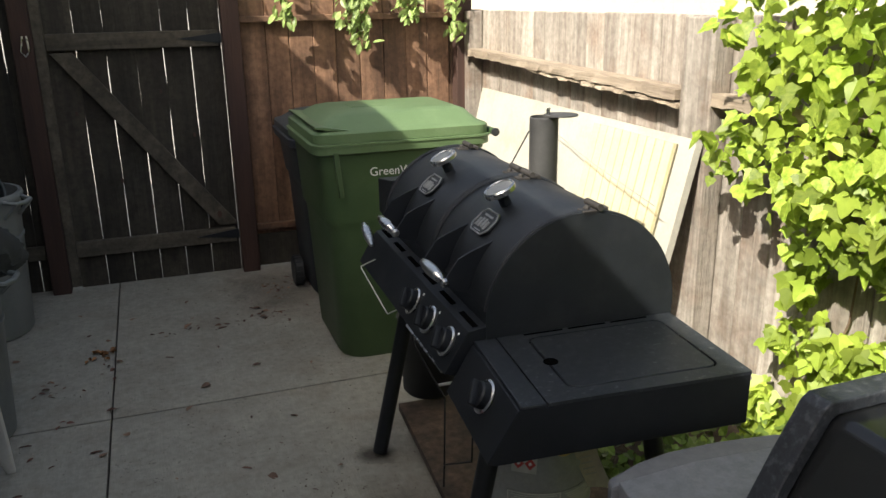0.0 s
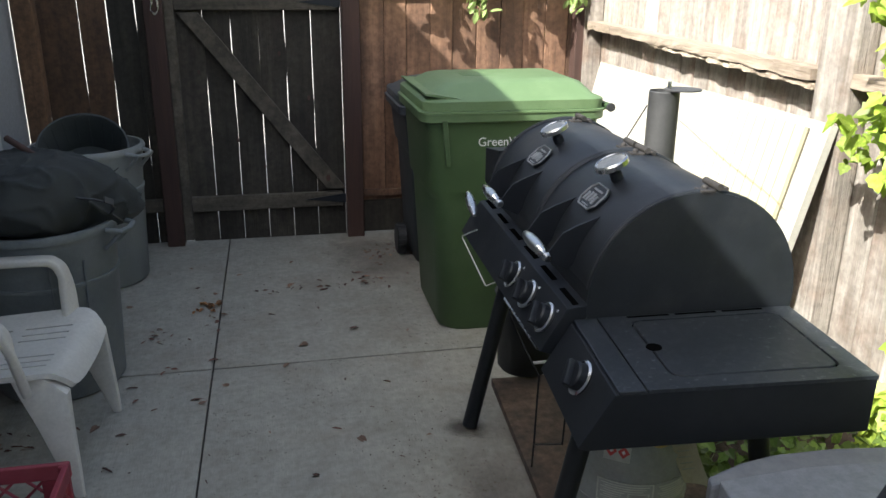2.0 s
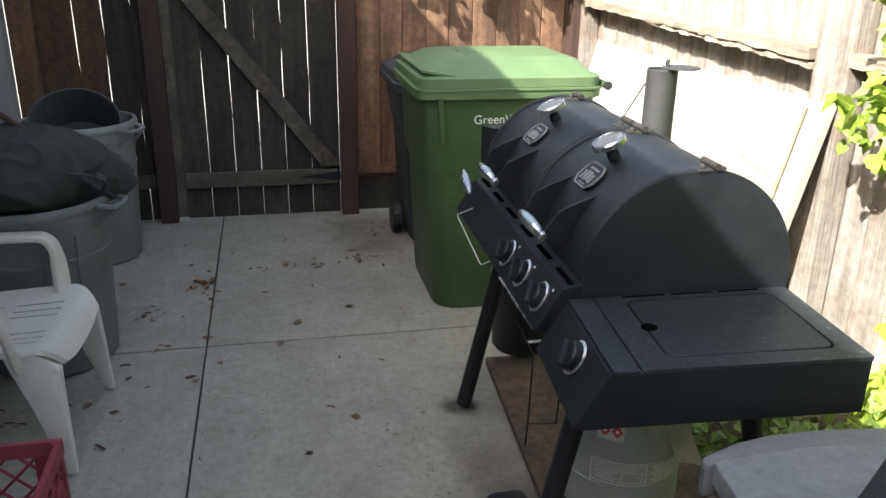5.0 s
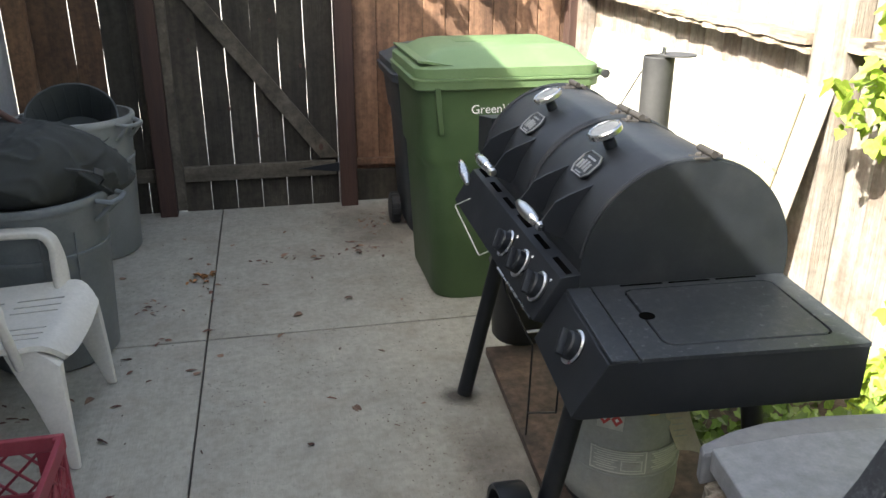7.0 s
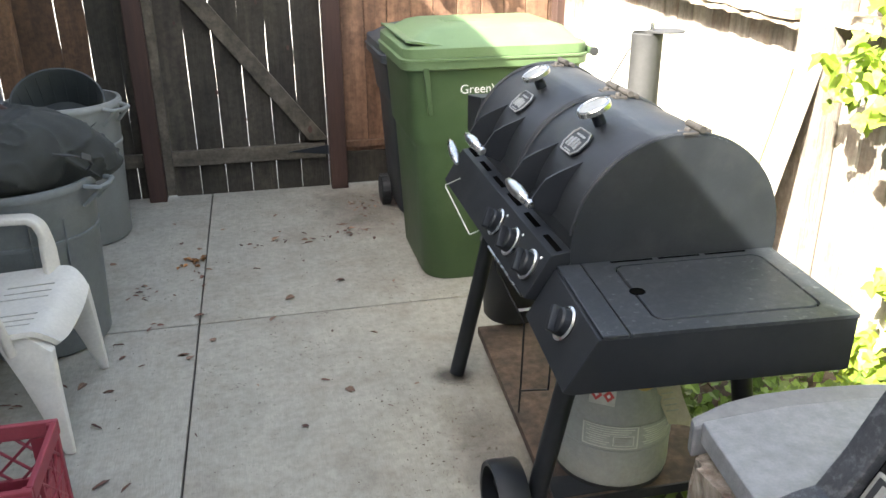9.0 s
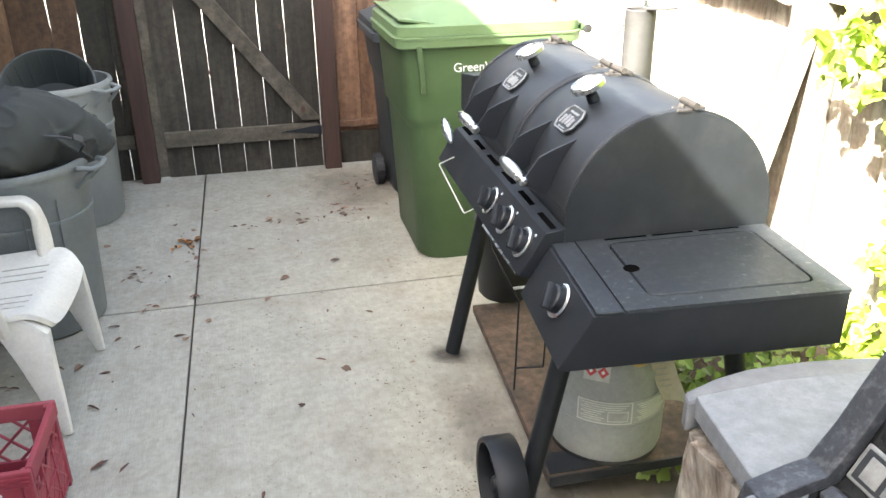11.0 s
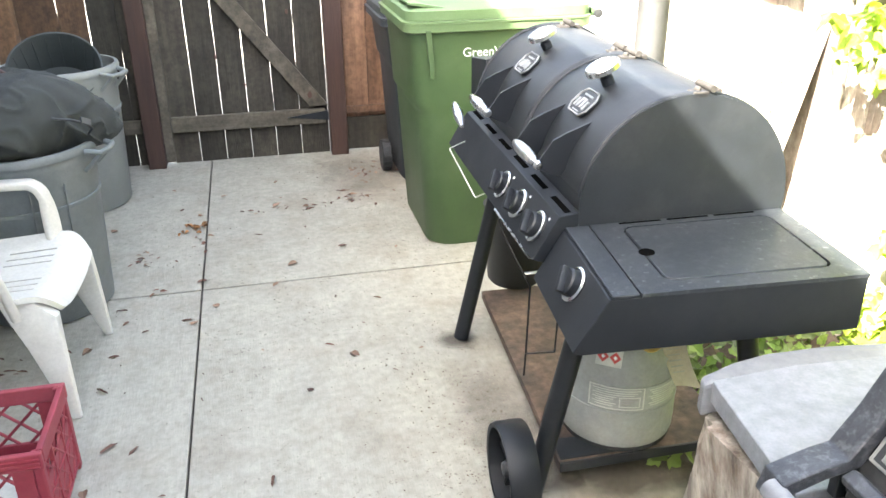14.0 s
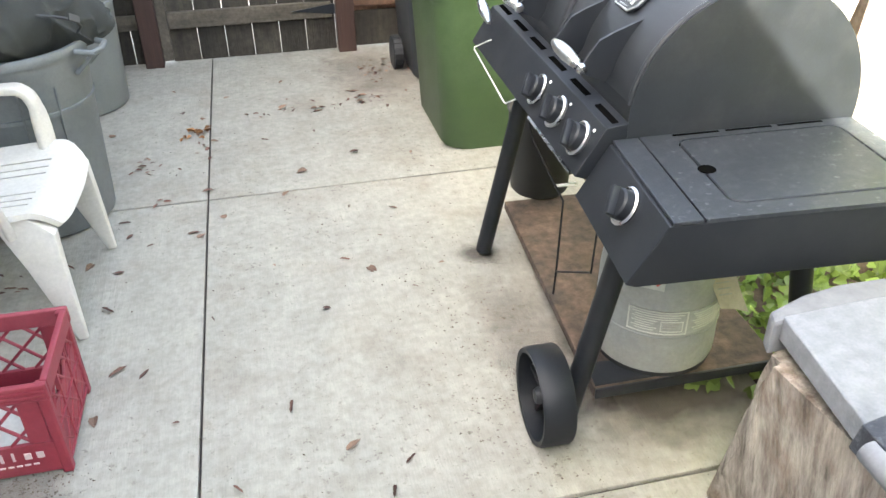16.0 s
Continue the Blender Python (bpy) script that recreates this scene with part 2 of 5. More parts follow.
M_CREAM = mat("cream_stucco", (0.40, 0.375, 0.315), (0.46, 0.435, 0.37), 20, rough=0.9, bump=0.2, rand=0.0)
M_CORRD = mat("tan_corrugated_plastic", (0.255, 0.215, 0.11), (0.36, 0.305, 0.17), 14, rough=0.6, bump=0.05, rand=0.02)
M_ROOF = mat("roof_shingle", (0.08, 0.075, 0.07), (0.14, 0.13, 0.12), 12, rough=0.9, bump=0.4, rand=0.1)
M_LEAF = mat("ivy_leaf", (0.16, 0.26, 0.028), (0.43, 0.52, 0.085), 3, spec=0.35, rough=0.42, bump=0.05, fine=9, rand=0.45, trans=0.42, island=True)
M_SHRUB = mat("shrub_leaf", (0.2, 0.3, 0.075), (0.4, 0.5, 0.18), 3, rough=0.4, bump=0.05, fine=9, rand=0.35, trans=0.35, island=True)
M_LEAF2 = mat("ground_ivy_leaf", (0.085, 0.15, 0.025), (0.22, 0.3, 0.075), 3, rough=0.32, bump=0.05, fine=9, rand=0.5, trans=0.25, island=True)
M_STEM = mat("vine_stem", (0.11, 0.07, 0.04), (0.2, 0.14, 0.09), 20, rough=0.9, bump=0.4, rand=0.1)
M_TAN = mat("pale_dry_leaf", (0.13, 0.08, 0.055), (0.29, 0.185, 0.125), 20, rough=0.8, bump=0.2, rand=0.35)
M_ORANGE = mat("orange_dry_leaf", (0.2, 0.09, 0.035), (0.36, 0.18, 0.07), 20, rough=0.8, bump=0.2, rand=0.35)
M_TAG = mat("brown_card", (0.3, 0.275, 0.225), (0.4, 0.365, 0.3), 20, rough=0.8, bump=0.1, rand=0)
M_DEAD = mat("dry_leaf", (0.055, 0.028, 0.02), (0.165, 0.08, 0.055), 20, rough=0.8, bump=0.2, rand=0.45)
M_ENAMEL = mat("black_enamel", (0.008, 0.009, 0.01), (0.014, 0.015, 0.016), 8, rough=0.22, bump=0.02, rand=0.0)
M_SOOT = mat("chimney_steel", (0.03, 0.03, 0.03), (0.055, 0.054, 0.052), 8, rough=0.55, bump=0.08, rand=0.0)


def thing(name, origin, label, category, group=""):
    ob = new(name)
    ob.location = origin
    ob.empty_display_size = 0.05
    return tagged(ob, label, category, group)


def base_of(ob):
    while ob.parent:
        ob = ob.parent
    return ob.location


def part(name, bm, material, parent=None, label="", smooth=False):
    """Links a bmesh, built in world metres, as one mesh under a thing or a part."""
    me = bpy.data.meshes.new(name)
    if parent:
        bmesh.ops.translate(bm, verts=bm.verts, vec=-base_of(parent))
    bm.normal_update()
    bm.to_mesh(me)
    bm.free()
    me.materials.append(material)
    if smooth:
        for p in me.polygons:
            p.use_smooth = True
        me.set_sharp_from_angle(angle=radians(38))
    ob = new(name, me)
    ob.parent = parent
    return tagged(ob, label)


def solid(name, bm, material, label, category, group="", kind="", smooth=False):
    return tagged(part(name, bm, material, None, "", smooth), label, category, group, kind)


def box(bm, lo, hi, bevel=0.0, m=None):
    """An upright block between two corners, with softened edges."""
    r = bmesh.ops.create_cube(bm, size=1.0)["verts"]
    lo, hi = Vector(lo), Vector(hi)
    for v in r:
        v.co = Vector((lo[i] + (v.co[i] + 0.5) * (hi[i] - lo[i]) for i in range(3)))
    if bevel:
        es = list({e for v in r for e in v.link_edges})
        out = bmesh.ops.bevel(bm, geom=es, offset=bevel, segments=2, affect="EDGES", profile=0.5)
        r = list({v for f in out["faces"] for v in f.verts} | {v for v in r if v.is_valid})
    if m is not None:
        bmesh.ops.transform(bm, matrix=m, verts=[v for v in r if v.is_valid])
    return bm


def B(lo, hi, bevel=0.003, m=None):
    return box(bmesh.new(), lo, hi, bevel, m)


def tube(bm, pts, r, seg=10, r2=None, cap=True):
    """A round bar along a run of points."""
    pts = [Vector(p) for p in pts]
    rings, n = [], len(pts)
    for i, p in enumerate(pts):
        d = (pts[min(i + 1, n - 1)] - pts[max(i - 1, 0)]).normalized()
        a = d.orthogonal().normalized() if i == 0 else (a - d * a.dot(d)).normalized()
        b = d.cross(a)
        rad = r if r2 is None else r + (r2 - r) * i / (n - 1)
        rings.append([bm.verts.new(p + (a * math.cos(2 * math.pi * k / seg) + b * math.sin(2 * math.pi * k / seg)) * rad) for k in range(seg)])
    for u, v in zip(rings, rings[1:]):
        for k in range(seg):
            bm.faces.new((u[k], u[(k + 1) % seg], v[(k + 1) % seg], v[k]))
    if cap:
        bm.faces.new(rings[0][::-1])
        bm.faces.new(rings[-1])
    return bm


def T(pts, r, seg=10, r2=None):
    return tube(bmesh.new(), pts, r, seg, r2)


def lathe(bm, prof, m, seg=32, squash=None):
    """Turns (radius, height) pairs round the z axis of the pose m."""
    rings = []
    for r, h in prof:
        rings.append([bm.verts.new(m @ Vector((r * math.cos(2 * math.pi * k / seg), r * math.sin(2 * math.pi * k / seg), h))) for k in range(seg)])
    for u, v in zip(rings, rings[1:]):
        for k in range(seg):
            bm.faces.new((u[k], u[(k + 1) % seg], v[(k + 1) % seg], v[k]))
    closed = prof[0] == prof[-1]
    if prof[0][0] > 1e-4 and not closed:
        bm.faces.new(rings[0][::-1])
    if prof[-1][0] > 1e-4 and not closed:
        bm.faces.new(rings[-1])
    bmesh.ops.remove_doubles(bm, verts=bm.verts, dist=1e-5)
    return bm


def L(prof, m, seg=32):
    return lathe(bmesh.new(), prof, m, seg)


def prism(bm, poly, axis, lo, hi):
    """A flat outline pushed along an axis from lo to hi."""
    def at(p, w):
        return Vector((w, p[0], p[1])) if axis == "x" else Vector((p[0], w, p[1])) if axis == "y" else Vector((p[0], p[1], w))
    a, b = [bm.verts.new(at(p, lo)) for p in poly], [bm.verts.new(at(p, hi)) for p in poly]
    n = len(poly)
    for i in range(n):
        bm.faces.new((a[i], a[(i + 1) % n], b[(i + 1) % n], b[i]))
    bm.faces.new(a[::-1])
    bm.faces.new(b)
    bmesh.ops.recalc_face_normals(bm, faces=bm.faces)
    return bm


def P(poly, axis, lo, hi, bevel=0.0):
    bm = prism(bmesh.new(), poly, axis, lo, hi)
    if bevel:
        bmesh.ops.bevel(bm, geom=list(bm.edges), offset=bevel, segments=2, affect="EDGES", profile=0.5)
    return bm


def loft(bm, rings, cap=True):
    """Skins a row of outlines with the same number of points."""
    vs = [[bm.verts.new(p) for p in r] for r in rings]
    n = len(vs[0])
    for u, v in zip(vs, vs[1:]):
        for k in range(n):
            bm.faces.new((u[k], u[(k + 1) % n], v[(k + 1) % n], v[k]))
    if cap:
        bm.faces.new(vs[0][::-1])
        bm.faces.new(vs[-1])
    bmesh.ops.recalc_face_normals(bm, faces=bm.faces)
    return bm


def rrect(cx, cy, w, d, r, z, n=5):
    """A rounded rectangle at height z."""
    out = []
    for k, (sx, sy) in enumerate(((1, 1), (-1, 1), (-1, -1), (1, -1))):
        for i in range(n):
            a = math.pi / 2 * (k + i / (n - 1))
            out.append(Vector((cx + sx * (w / 2 - r) + r * math.cos(a), cy + sy * (d / 2 - r) + r * math.sin(a), z)))
    return out


def lettering(name, text, size, m, material, parent, label=""):
    """Printed words as thin raised letters."""
    cu = bpy.data.curves.new(name, "FONT")
    cu.body, cu.size, cu.extrude = text, size, 0.0006
    tmp = bpy.data.objects.new(name, cu)
    scene.collection.objects.link(tmp)
    me = bpy.data.meshes.new_from_object(tmp.evaluated_get(bpy.context.evaluated_depsgraph_get()))
    bpy.data.objects.remove(tmp)
    bm = bmesh.new()
    bm.from_mesh(me)
    bmesh.ops.transform(bm, matrix=m, verts=bm.verts)
    return part(name, bm, material, parent, label)


rnd = random.Random(7)


def plank(bm, lo, hi, rough=0.004):
    """A sawn plank with slightly uneven long edges."""
    box(bm, lo, hi, 0.005)
    for v in bm.verts:
        v.co.x += rnd.uniform(-rough, rough) * 0.4
        v.co.y += rnd.uniform(-rough, rough) * 0.3
    return bm


def uneven_slat(lo, hi, gap, seed):
    """A fence slat; bulges added along its edge widen and close the light slit."""
    rings = []
    for k in range(19):
        z = lo[2] + (hi[2] - lo[2]) * k / 18
        b = min(0.96, max(-0.35, 4.0 * noise.noise(Vector((seed * 3.7, 2.0, z * 3.3))) - 0.1)) if z > 0.3 else 0.0
        l_ = 0.0012 * noise.noise(Vector((seed * 5.1, 7.0, z * 6.0)))
        x0, x1 = lo[0] + l_, hi[0] + gap * b
        rings.append([(x0, lo[1] + 0.002, z), (x0 + 0.002, lo[1], z), (x1 - 0.002, lo[1], z), (x1, lo[1] + 0.002, z), (x1, hi[1], z), (x0, hi[1], z)])
    return loft(bmesh.new(), rings)


def patch_mat(name, c1, c2, cover):
    """A flat patch: dark in the middle, broken up and thinning out to its rim."""
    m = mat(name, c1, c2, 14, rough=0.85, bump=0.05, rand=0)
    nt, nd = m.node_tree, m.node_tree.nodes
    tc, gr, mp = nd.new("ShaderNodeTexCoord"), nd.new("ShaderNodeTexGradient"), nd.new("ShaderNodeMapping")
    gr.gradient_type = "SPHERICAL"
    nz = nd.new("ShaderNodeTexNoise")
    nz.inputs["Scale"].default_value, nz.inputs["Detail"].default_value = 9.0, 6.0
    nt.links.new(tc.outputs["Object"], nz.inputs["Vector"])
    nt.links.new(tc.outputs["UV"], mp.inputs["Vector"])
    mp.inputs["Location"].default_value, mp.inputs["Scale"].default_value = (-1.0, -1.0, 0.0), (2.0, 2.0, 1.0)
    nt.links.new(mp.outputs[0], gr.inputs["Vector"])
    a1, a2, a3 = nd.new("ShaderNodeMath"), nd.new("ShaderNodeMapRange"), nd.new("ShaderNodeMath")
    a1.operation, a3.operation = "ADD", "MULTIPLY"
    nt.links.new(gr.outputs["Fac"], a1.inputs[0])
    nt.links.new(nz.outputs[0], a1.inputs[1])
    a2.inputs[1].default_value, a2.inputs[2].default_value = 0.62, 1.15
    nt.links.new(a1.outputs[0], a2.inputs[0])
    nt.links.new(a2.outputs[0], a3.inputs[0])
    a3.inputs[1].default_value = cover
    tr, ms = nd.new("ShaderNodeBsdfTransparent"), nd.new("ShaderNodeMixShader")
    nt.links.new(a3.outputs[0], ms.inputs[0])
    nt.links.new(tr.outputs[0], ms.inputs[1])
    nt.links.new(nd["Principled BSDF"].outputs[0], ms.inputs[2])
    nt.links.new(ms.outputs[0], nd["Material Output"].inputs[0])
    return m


M_DARKPATCH = patch_mat("grease_stain", (0.075, 0.062, 0.05), (0.13, 0.11, 0.09), 0.62)
M_LITTER = patch_mat("leaf_litter_stain", (0.16, 0.125, 0.095), (0.22, 0.18, 0.14), 0.3)

# ---- ground and setting ----
bm = bmesh.new()
bmesh.ops.create_grid(bm, x_segments=8, y_segments=8, size=200, matrix=pose(0, 0, -0.06))
solid("ground", bm, M_STREET, "pale sunlit ground beyond the fences", "ground", kind="structure")
patio = tagged(new("patio"), "worn grey concrete patio cut by joints", "patio", kind="structure")
XJ, YJ = [-1.1, 0.0, 1.5], [-5.5, -3.5, -1.74, 0.0, 1.78]
for i in range(2):
    for j in range(4):
        part("slab", B((XJ[i] + 0.0036, YJ[j] + 0.0055, -0.1), (XJ[i + 1] - 0.0036, YJ[j + 1] - 0.0055, 0), 0.003), M_CONC, patio)
solid("joint_filler", B((-1.1, -5.5, -0.055), (1.5, 1.78, -0.014), 0), M_JOINT, "dark dirt in the patio joints", "dirt", kind="structure")
solid("soil", B((1.502, -5.5, -0.055), (2.32, 1.9, -0.015), 0), M_DIRT, "bare dark soil strip under the ivy", "soil", kind="structure")
solid("threshold", B((-1.1, 1.785, -0.055), (2.3, 2.2, -0.004), 0), M_CONC, "concrete edge beneath the wooden gate", "pavement", kind="structure")

# house on the one side, with its eave
bm = B((-1.35, -6.0, -0.055), (-1.06, 1.78, 2.95), 0)
solid("wall_house", bm, M_STUCCO, "pale grey stucco house wall", "wall", kind="structure")
solid("corner_trim", B((-1.06, 1.05, 0), (-1.03, 1.2, 2.9), 0.004), M_PAINT, "white painted corner trim board", "trim", kind="structure")
house = thing("house_roof", (-1.2, -2, 2.95), "dark shingle roof with a deep overhang", "roof")
part("soffit", B((-1.4, -6.2, 2.95), (-0.80, 2.3, 2.99), 0), M_PAINT, house)
eave = [[Vector((x + (0.045 * y if x > -1 else 0.0), y, z)) for x, z in ((-0.55, 2.96), (-0.55, 3.02), (-4.5, 4.4), (-4.5, 2.99))] for y in (-6.3, 2.4)]
part("shingle_roof", loft(bmesh.new(), eave), M_ROOF, house)
neighbour = thing("neighbour_house", (5.2, 0, 0), "cream stucco house beyond the weathered fence", "house")
part("wall", B((5.0, -8, -0.06), (5.4, 9, 3.2), 0), M_CREAM, neighbour)
part("roof", P([(4.5, 3.2), (4.5, 3.3), (8, 4.6), (8, 3.2)], "y", -8.5, 9.5), M_ROOF, neighbour)

# ---- back fence ----
YB = 1.77
back = thing("back_fence", (1.5, YB + 0.02, 0), "dark red-brown stained wooden fence panel", "fence")
x, k = 0.835, 0
while x < 2.19:
    w = 0.142 + rnd.uniform(-0.008, 0.008)
    part("plank", plank(bmesh.new(), (x, YB + rnd.uniform(0, 0.006), 0.06), (min(x + w, 2.2), YB + 0.022, 1.86 + rnd.uniform(-0.01, 0.01))), M_RED, back)
    x += w + 0.0035
# Added sheet keeps daylight out of the plank gaps, so they read dark.
part("backing_board", B((0.832, YB + 0.0235, 0.065), (2.19, YB + 0.031, 1.85), 0), M_GATE, back, "added dark sheet blocking light between planks")
part("cap_rail", B((0.825, YB - 0.05, 1.49), (2.19, YB - 0.003, 1.525), 0.004), M_RED, back)
part("bottom_rail", B((0.825, YB - 0.042, 0.245), (2.19, YB - 0.003, 0.285), 0.004), M_RED, back)
part("kick_board", B((0.83, YB - 0.026, 0.012), (2.19, YB - 0.006, 0.215), 0.004), M_GATE, back)
for x0, x1 in ((0.722, 0.826), (2.15, 2.25)):
    part("post", B((x0, YB - 0.09, 0), (x1, YB + 0.012, 1.9), 0.006), M_POST, back)

side = thing("side_fence", (-0.65, YB + 0.02, 0), "brown wooden fence panel beside the gate, gaps letting light through", "fence")
x = -0.922
for w, mt in ((0.204, M_BROWN), (0.144, M_BROWN), (0.144, M_GATE), (0.06, M_GATE)):
    part("plank", uneven_slat((x, YB, 0.001), (x + w, YB + 0.02, 1.85), 0.006, x * 9), mt, side)
    x += w + 0.006
part("rail", B((-0.93, YB - 0.035, 0.2), (-0.37, YB - 0.002, 0.28), 0.004), M_RAIL, side)
part("post", B((-1.03, YB - 0.09, 0), (-0.925, YB + 0.02, 1.9), 0.006), M_BROWN, side)
part("post", B((-0.357, YB - 0.1, 0), (-0.258, YB - 0.003, 1.9), 0.006), M_POST, side)

gate = thing("gate", (0.2, YB, 0.02), "closed dark plank gate with a diagonal brace", "gate")
x = -0.208
for k in range(6):
    w = 0.148 + rnd.uniform(-0.001, 0.001) + (0.02 if k == 5 else 0.0)
    part("slat", uneven_slat((x, YB - 0.002, 0.001), (x + w, YB + 0.017, 1.86), 0.004 if k < 5 else 0.0, k + 3), M_GATE, gate)
    x += w + 0.004
part("stile", B((-0.2575, YB - 0.045, 0.02), (-0.205, YB - 0.006, 1.86), 0.004), M_BRACE, gate)
part("rail", B((-0.203, YB - 0.044, 0.195), (0.70, YB - 0.006, 0.285), 0.004), M_RAIL, gate)
part("rail", B((-0.203, YB - 0.044, 1.365), (0.70, YB - 0.006, 1.455), 0.004), M_RAIL, gate)
a, b = Vector((-0.125, 0, 1.34)), Vector((0.65, 0, 0.325))
d = (b - a).normalized()
nrm = Vector((d.z, 0, -d.x)) * 0.045
part("brace", P([tuple((a + nrm - d * 0.05).xz), tuple((a - nrm + d * 0.02).xz), tuple((b - nrm + d * 0.06).xz), tuple((b + nrm - d * 0.01).xz)], "y", YB - 0.043, YB - 0.007, 0.003), M_BRACE, gate)
for x, z, r_ in ((0.615, 0.375, 0.017), (0.09, 0.62, 0.012), (0.36, 1.12, 0.011), (0.52, 0.86, 0.012), (-0.1, 1.02, 0.01), (0.24, 0.45, 0.01)):
    y = YB - 0.0445 if r_ > 0.015 else YB - 0.0035
    part("knot", L([(0.0001, 0.0), (r_ * 0.6, 0.0012), (r_, 0.0), (r_, -0.004), (0.0001, -0.004)], pose(x, y, z, 90, 0, 0) @ Matrix.Diagonal((0.8, 1.25, 1, 1)), 14), M_POST, gate, "dark wood knot")
for z in (0.245, 1.41):
    part("hinge", P([(0.47, z), (0.70, z + 0.028), (0.72, z + 0.028), (0.72, z - 0.028), (0.70, z - 0.028)], "y", YB - 0.052, YB - 0.046), M_BLACK, gate, "black strap hinge")
part("latch", T([(-0.3, YB - 0.11, 1.45), (-0.315, YB - 0.115, 1.37), (-0.295, YB - 0.118, 1.345), (-0.275, YB - 0.115, 1.37), (-0.28, YB - 0.108, 1.45)], 0.005, 8), M_CHROME, gate, "steel wire latch hook", True)

# ---- weathered fence ----
XR = 2.29
grey = thing("weathered_fence", (XR, 0, 0), "sun-bleached grey wooden fence with a split rail", "fence")
y = -3.4
while y < 1.72:
    w = 0.15 + rnd.uniform(-0.02, 0.012)
    top = 1.535 + rnd.uniform(-0.002, 0.002)
    part("plank", plank(bmesh.new(), (XR + rnd.uniform(0, 0.006), y, 0.0), (XR + 0.022, y + w, top), 0.006), M_GREY, grey)
    y += w + 0.003
for y0, y1 in ((-0.76, -0.58), (1.6, 1.7)):
    part("post", B((XR - 0.09, y0, -0.02), (XR - 0.002, y1, 1.53), 0.006), M_GREY, grey)


def split_rail(lo_y, hi_y, z0, z1, h, deep, seed):
    r = random.Random(seed)
    rings = []
    for i in range(41):
        f = i / 40
        yy, z = lo_y + (hi_y - lo_y) * f, z0 + (z1 - z0) * f
        j = [r.uniform(-0.005, 0.005) for _ in range(6)]
        rings.append([Vector((XR - 0.003, yy, z)), Vector((XR - deep + j[0], yy, z + j[1])), Vector((XR - deep + j[2], yy, z - h + j[3])), Vector((XR - deep * 0.5, yy, z - h + j[4] * 1.5)), Vector((XR - 0.003, yy, z - h + j[5]))])
    return loft(bmesh.new(), rings)


part("rail", split_rail(-0.578, 1.598, 1.262, 1.305, 0.04, 0.11, 3), M_GREYR, grey, "long cracked rail")
part("rail", split_rail(-0.578, 0.75, 1.215, 1.255, 0.022, 0.1, 4), M_GREYR, grey, "splintered lower rail")
part("rail", split_rail(-3.4, -0.762, 1.25, 1.262, 0.04, 0.088, 5), M_GREYR, grey)
part("rail", split_rail(-0.578, 1.598, 0.34, 0.34, 0.04, 0.088, 6), M_GREYR, grey)
solid("wall_back", B((-1.35, -6.2, -0.055), (2.5, -6.0, 2.6), 0), M_STUCCO, "plain grey stucco wall closing the yard", "wall", kind="structure")

# ---- leaning boards ----


def leaning(y0, y1, tilt, h, thick, x_foot, name, material, label, wave=0.0):
    """A sheet that stands on the ground and leans on the fence."""
    bm = bmesh.new()
    n = 118 if wave else 2
    ang = tilt
    rows = []
    for i in range(n + 1):
        yy = y0 + (y1 - y0) * i / n
        off = wave * math.sin(2 * math.pi * yy / 0.06) if wave else 0.0
        for s in (0, 1):
            for e in (0, 1):
                u = h * s
                rows.append(bm.verts.new((x_foot + u * math.sin(ang) + (thick * e + off) * math.cos(ang), yy, u * math.cos(ang) - (thick * e + off) * math.sin(ang) + thick * math.sin(ang))))
    for i in range(n):
        a, b = rows[4 * i:4 * i + 4], rows[4 * i + 4:4 * i + 8]
        for p, q in ((0, 2), (2, 3), (3, 1), (1, 0)):
            bm.faces.new((a[p], a[q], b[q], b[p]))
    bm.faces.new((rows[0], rows[1], rows[3], rows[2]))
    bm.faces.new((rows[-4], rows[-2], rows[-1], rows[-3]))
    bmesh.ops.recalc_face_normals(bm, faces=bm.faces)
    return solid(name, bm, material, label, "board", smooth=bool(wave))


leaning(-0.75, 1.3, 0.235, 1.12, 0.03, 1.905, "foam_board", M_BOARD, "large white sheet leaning on the weathered fence")
sheet = leaning(-0.66, -0.07, 0.235, 1.10, 0.004, 1.885, "corrugated_sheet", M_CORR, "yellowed corrugated plastic sheet leaning on a board", 0.014)
# Faces in the grooves take the darker tan material.
sheet.data.materials.append(M_CORRD)
for f in sheet.data.polygons:
    f.material_index = 1 if math.sin(2 * math.pi * (f.center.y + sheet.matrix_basis.translation.y) / 0.06) > 0.35 else 0

wire = T([(2.09, 0.30, 1.0), (2.075, 0.1, 0.975), (2.057, -0.05, 0.95), (2.03, -0.3, 0.92), (2.008, -0.74, 0.86)], 0.002, 6)
solid("loose_cord", wire, M_INK, "thin grey cord lying across leaning boards", "cord", smooth=True)

# ---- barrel grill ----
CX, CZ, R, Y0, Y1 = 1.245, 0.852, 0.258, -1.54, -0.55
grill = thing("barrel_grill", (1.2, -1.1, 0), "black steel barrel grill with two lids and side burner", "grill")


def arc(r, a0, a1, n):
    return [(CX + r * math.cos(radians(a0 + (a1 - a0) * i / n)), CZ + r * math.sin(radians(a0 + (a1 - a0) * i / n))) for i in range(n + 1)]


